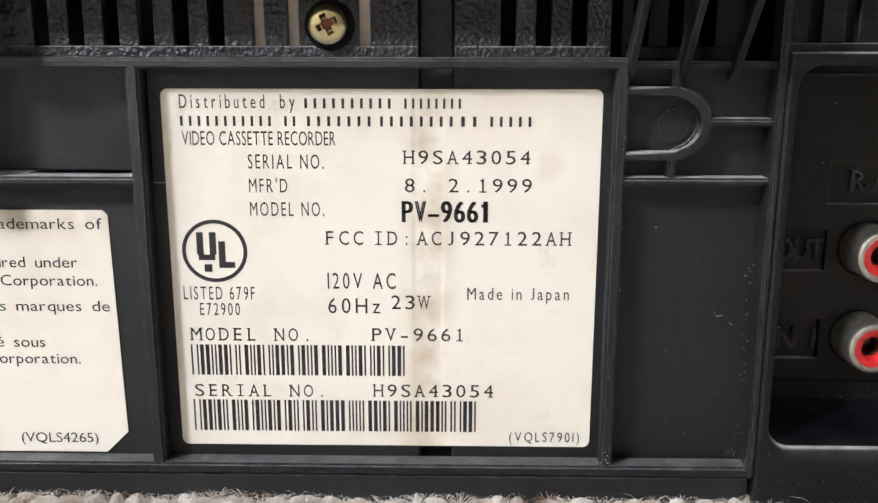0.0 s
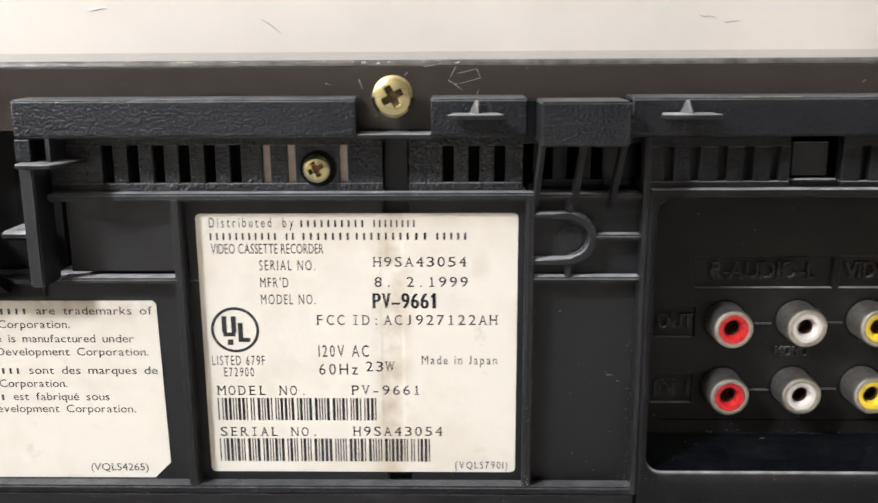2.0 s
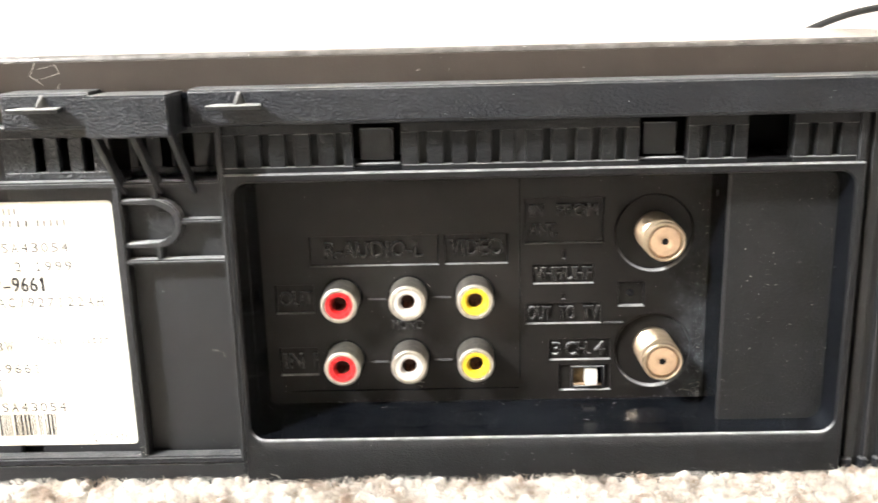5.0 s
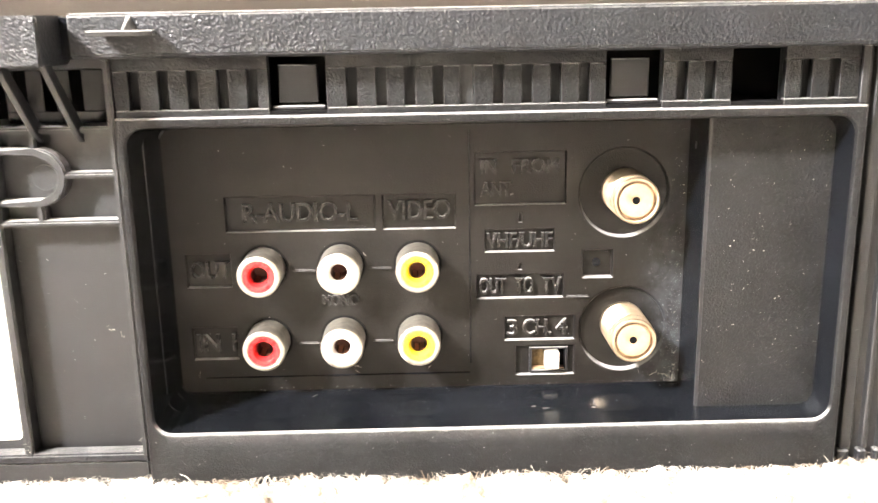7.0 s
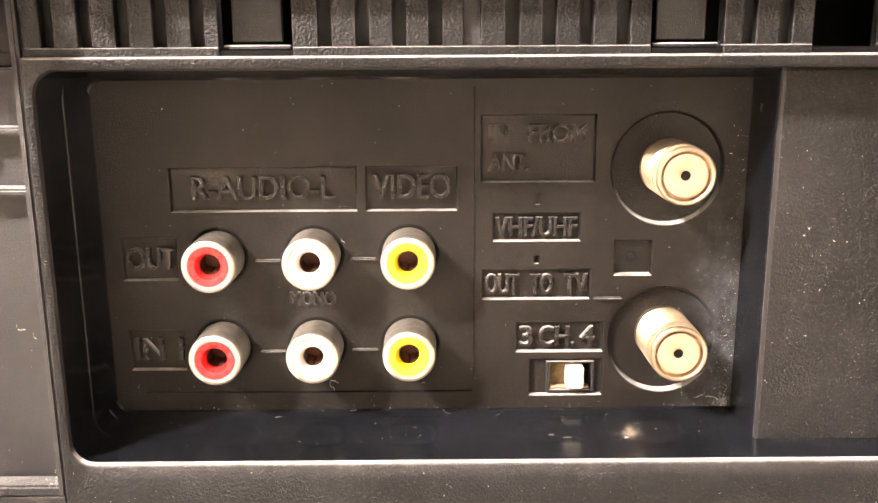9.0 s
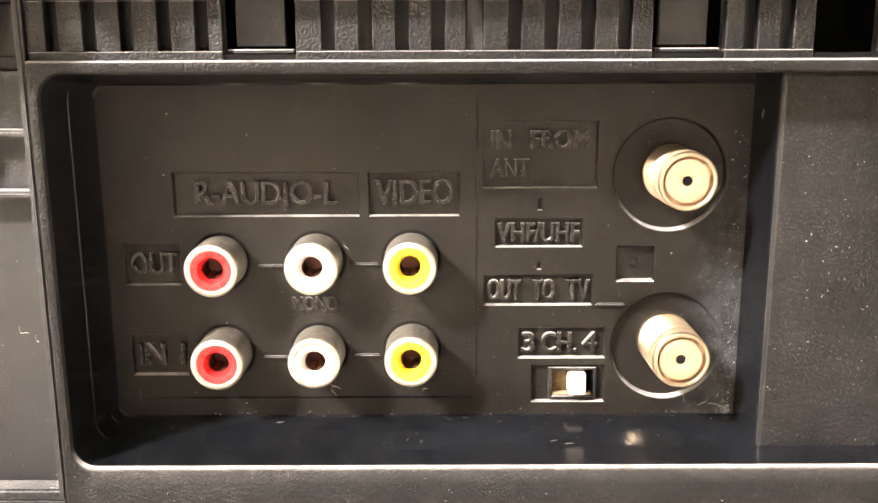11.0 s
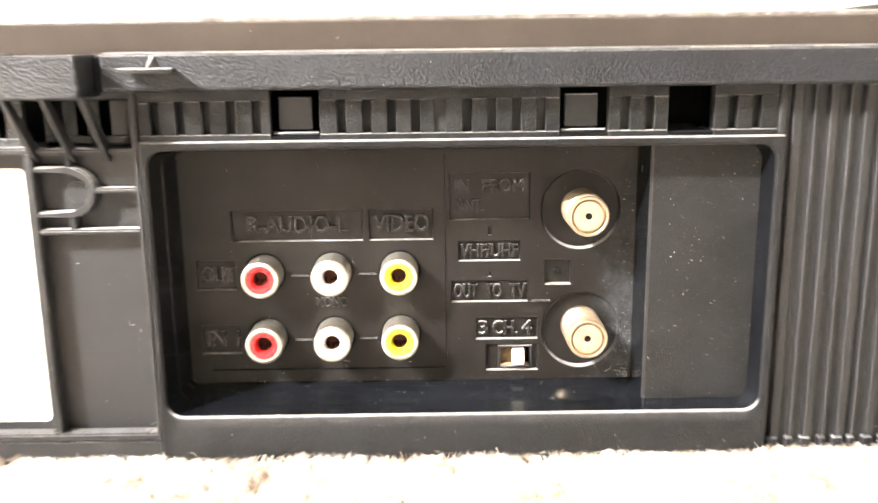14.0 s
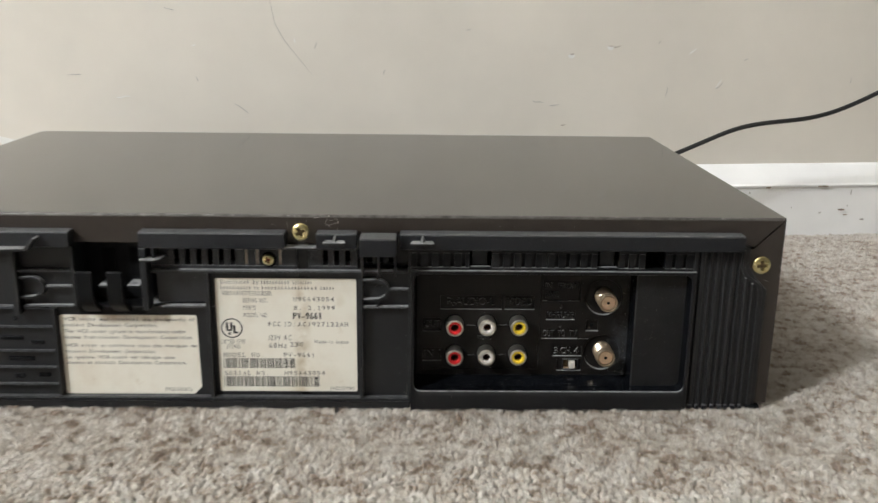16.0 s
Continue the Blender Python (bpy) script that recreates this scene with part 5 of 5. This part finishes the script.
    for x0, x1, z0, z1 in ((-2.5, -1.55, -0.5, 2.7), (-0.7, 0.25, -0.5, 2.7), (-2.3, 0.05, -1.3, -0.5), (0.55, 1.5, -2.4, 1.4), (1.5, 2.8, -2.4, -1.55), (-1.55, -0.45, -3.0, -1.9)):
        flat(bm, cx + x0, cx + x1, cz + z0, cz + z1, INKY)
    part("approval_mark", bm, INK, rating)


rating_print()

CODE = {"*": "nwnnwnwnn", "0": "nnnwwnwnn", "1": "wnnwnnnnw", "3": "wnwwnnnnn", "4": "nnnwwnnnw", "5": "wnnwwnnnn", "6": "nnwwwnnnn", "9": "nnwwnnwnn", "A": "wnnnnwnnw", "H": "wnnnnwwnn", "P": "nnwnwnnwn", "S": "nnwnnnwwn", "V": "nwwnnnnnw", "-": "nwnnnnwnw", "M": "wnwnnnnwn"}


def barcode(text, x, z, w, h):
    """Narrow and wide bars of a three-of-nine code."""
    runs = []
    for c in text:
        runs += [((2.5 if k == "w" else 1.2) if i % 2 == 0 else (2.3 if k == "w" else 0.9), i % 2 == 0) for i, k in enumerate(CODE[c])] + [(1.0, False)]
    unit = w / (sum(r for r, _ in runs) - 1.0)
    bm = bmesh.new()
    for r, black in runs:
        if black:
            flat(bm, x + 0.04, x + r * unit * 0.98, z, z + h, INKY)
        x += r * unit
    tagged(part("barcode", bm, INK, rating, "black bar code with broken bars"), kind="stuff")


barcode("*PV-9661*", 2.0, 24.8, 30.8, 4.6)
barcode("*H9SA43054M*", 1.9, 16.2, 41.2, 4.8)

notice = sticker("notice_label", [(-66.7, 12.6), (-11.3, 12.6), (-8.0, 15.8), (-8.5, 48.2), (-9.2, 48.9), (-66.0, 48.9), (-66.7, 48.2)], 0.0, "cream notice label with small print and a cut corner")


def notice_print():
    for text, x1, z in (("VCR #5 and #8 are trademarks of", -9.4, 47.0), ("#7 Development Corporation.", -25.4, 44.3), ("The VCR #5 system is manufactured under", -13.3, 41.45), ("license from #7 Development Corporation.", -10.7, 38.8),
                        ("VCR #5 et #8 sont des marques de", -9.2, 35.05), ("#7 Development Corporation.", -27.0, 32.35), ("Le système VCR #5 est fabriqué sous", -19.0, 29.65), ("licence de #7 Development Corporation.", -14.1, 27.15)):
        bm = bmesh.new()
        put_line(bm, text, -65.2, z - 0.8, x1 + 65.2, 1.55, INKY)
        tagged(part("printed_line", bm, INK, notice), kind="stuff")
    bm = bmesh.new()
    put_letters(bm, "(VQLS4265)", -23.9, 14.1, 11.4, 1.5, INKY)
    part("printed_line", bm, INK, notice)


notice_print()

# moulded marks in the railed field, too small to read
for k, (x, z) in enumerate(((-94, 46.2), (-86, 46.2), (-92, 37.5), (-80, 35.5), (-90, 28.0), (-78, 20.5), (-88, 20.0))):
    part("moulded_mark", boxes((x, x + (1.2, 1.2, 9, 6, 11, 5, 4)[k], -0.3, 0.4, z, z + 1.6)), PLASTIC_SMOOTH, panel, bevel=0.1)


# ---- lint and dust in the recess ----
def lint():
    rng = random.Random(21)
    bm = bmesh.new()
    def hair(x, y, z, long, flat_on):
        a = rng.uniform(0, 6.28)
        pts = []
        for k in range(6):
            pts.append((x, y, z))
            a += rng.uniform(-0.9, 0.9)
            if flat_on == "z":
                x, y = x + long / 5 * math.cos(a), y + long / 5 * math.sin(a)
            else:
                x, z = x + long / 5 * math.cos(a), z + long / 5 * math.sin(a)
        for p, q in zip(pts, pts[1:]):
            if flat_on == "z":
                v = [(p[0], p[1] - 0.03, p[2]), (p[0], p[1] + 0.03, p[2]), (q[0], q[1] + 0.03, q[2]), (q[0], q[1] - 0.03, q[2])]
            else:
                v = [(p[0], p[1], p[2] - 0.035), (p[0], p[1], p[2] + 0.035), (q[0], q[1], q[2] + 0.035), (q[0], q[1], q[2] - 0.035)]
            bm.faces.new([bm.verts.new(W(*c)) for c in v])
    for k in range(22):
        y = rng.uniform(1.5, 11.0)
        x = rng.gauss(131, 8) if k % 2 else rng.uniform(92, 178)
        hair(x, y, RZ0 + 0.62 + max(0, y - 1.0) * 0.089 + 0.15, rng.uniform(0.3, 1.3), "z")
    for k in range(36):
        hair(rng.gauss(178.2, 0.8), DEEP - 0.12, 18.2 + abs(rng.gauss(0, 1.2)) if k < 22 else rng.uniform(18, 62), rng.uniform(0.15, 0.7), "y")
    for k in range(30):
        hair(81.6 - abs(rng.gauss(0, 1.2)), -3.16 if k % 2 else 0.5, 12.5 + abs(rng.gauss(0, 0.8)), rng.uniform(0.1, 0.35), "y")
    for k in range(24):
        hair(81.7 - abs(rng.gauss(0, 0.3)), 0.5, rng.uniform(13, 46), rng.uniform(0.1, 0.45), "y")
    for k in range(30):
        hair(61.6 + rng.gauss(0, 0.5), -2.92, rng.choice((rng.uniform(12.4, 15), rng.uniform(12.4, 60))), rng.uniform(0.1, 0.35), "y")
    for k in range(4):
        hair(rng.gauss(194, 4.5), 1.93, rng.gauss(50, 8), rng.uniform(0.08, 0.3), "y")
    for x, y, z, long in ((78.0, 0.5, 34.0, 2.0), (79.0, 0.5, 33.6, 1.2), (172, DEEP - 0.1, 19.0, 2.2), (174, DEEP - 0.1, 18.6, 2.4), (175.5, DEEP - 0.1, 18.8, 2.4), (120.5, DEEP - 0.1, 44.6, 1.6), (118.4, DEEP - 0.1, 22.0, 2.0), (119.4, DEEP - 0.1, 21.6, 1.6), (88.8, DEEP - 0.1, 20.0, 1.6), (132.6, DEEP - 0.1, 21.5, 1.4)):
        hair(x, y - 0.05, z, long, "y")
    return tagged(part("lint", bm, LINT, vcr, "pale lint and dust specks in the recess"), kind="stuff")


lint()


def dust():
    """Loose dust grains on the panel's faces, thickest along the recess's far corner and on its ledge."""
    rng = random.Random(4)
    bm = bmesh.new()

    def grain(x, y, z, r, lying=False):
        n = 4 if r < 0.07 else 6
        spin = rng.uniform(0, 6.28)
        ring = []
        for k in range(n):
            t = spin + 2 * math.pi * k / n
            a, b = r * math.cos(t) * rng.uniform(0.6, 1.3), r * math.sin(t) * rng.uniform(0.6, 1.3)
            ring.append(bm.verts.new(W(x + a, y + b, z) if lying else W(x + a, y, z + b)))
        bm.faces.new(ring)

    def size():
        return min(0.16, 0.032 * math.exp(rng.gauss(0, 0.45)))

    for count, x0, x1, z0, z1, y in ((240, 86, 179, 18, 67, DEEP - 0.03), (260, 84, 202, 3, 15, -4.04), (90, 63, 81.5, 13, 52, 0.56), (150, XL + 20, 221, 80.8, 86.3, -7.05),
                                     (60, 40, 60.5, 13, 68, 0.02), (90, -66, 60, 3, 10, -2.54), (70, -24, -4, 55, 68, 1.16), (120, XL + 15, XR - 15, 82, ZT - 1.5, -0.15), (60, 206, 231, 10, 79, -1.96)):
        for _ in range(count):
            grain(rng.uniform(x0, x1), y, rng.uniform(z0, z1), size())
    for _ in range(420):
        grain(rng.uniform(181, 201), 1.96, rng.uniform(17.5, 68), size() * 0.5)
    for _ in range(900):
        grain(179.2 - abs(rng.gauss(0, 1.5)), DEEP - 0.03, 17.4 + min(48, abs(rng.gauss(0, 19))), size() * 0.55)
    for _ in range(170):
        y = rng.uniform(0.0, 11.2)
        grain(rng.gauss(135, 24) if rng.random() < 0.5 else rng.uniform(90, 179), y, RZ0 + 0.62 + max(0, y - 1.0) * 0.089 + 0.12, size(), True)
    for _ in range(160):
        grain(rng.uniform(95, 178), DEEP - 0.03, 17.3 + abs(rng.gauss(0, 0.5)), size())
    for _ in range(260):
        grain(178.9 - abs(rng.gauss(0, 0.9)), DEEP - 0.03, 17.2 + abs(rng.gauss(0, 0.9)), size() * 1.1)
    return tagged(part("dust", bm, DUST, vcr, "scattered pale dust grains"), kind="stuff")


dust()


# ---- cable along the wall ----
def cable():
    pts = [(244.8, 255.1, 71.0), (262.7, 257.3, 78.0), (285.8, 260.1, 87.6), (308.5, 262.9, 97.2), (331.8, 265.8, 100.5), (355.4, 268.6, 102.0), (378.4, 271.5, 106.6), (403.4, 274.5, 117.4), (433.5, 278.2, 132.0), (476.0, 283.4, 147.0), (532.8, 290.4, 155.0)]
    cu = bpy.data.curves.new("power_cable", "CURVE")
    cu.dimensions, cu.bevel_depth, cu.bevel_resolution, cu.resolution_u = "3D", 0.0017, 4, 8
    sp = cu.splines.new("NURBS")
    sp.points.add(len(pts) - 1)
    sp.use_endpoint_u, sp.order_u = True, 4
    for p, at in zip(sp.points, pts):
        p.co = (*W(*at), 1)
    ob = new("power_cable", cu)
    bpy.context.view_layer.update()
    me = bpy.data.meshes.new_from_object(ob.evaluated_get(bpy.context.evaluated_depsgraph_get()))
    bpy.data.objects.remove(ob)
    bpy.data.curves.remove(cu)
    tagged(link("power_cable", me, CABLE, sharp=60), "thin black cable rising along the wall behind the recorder", "cable")


cable()
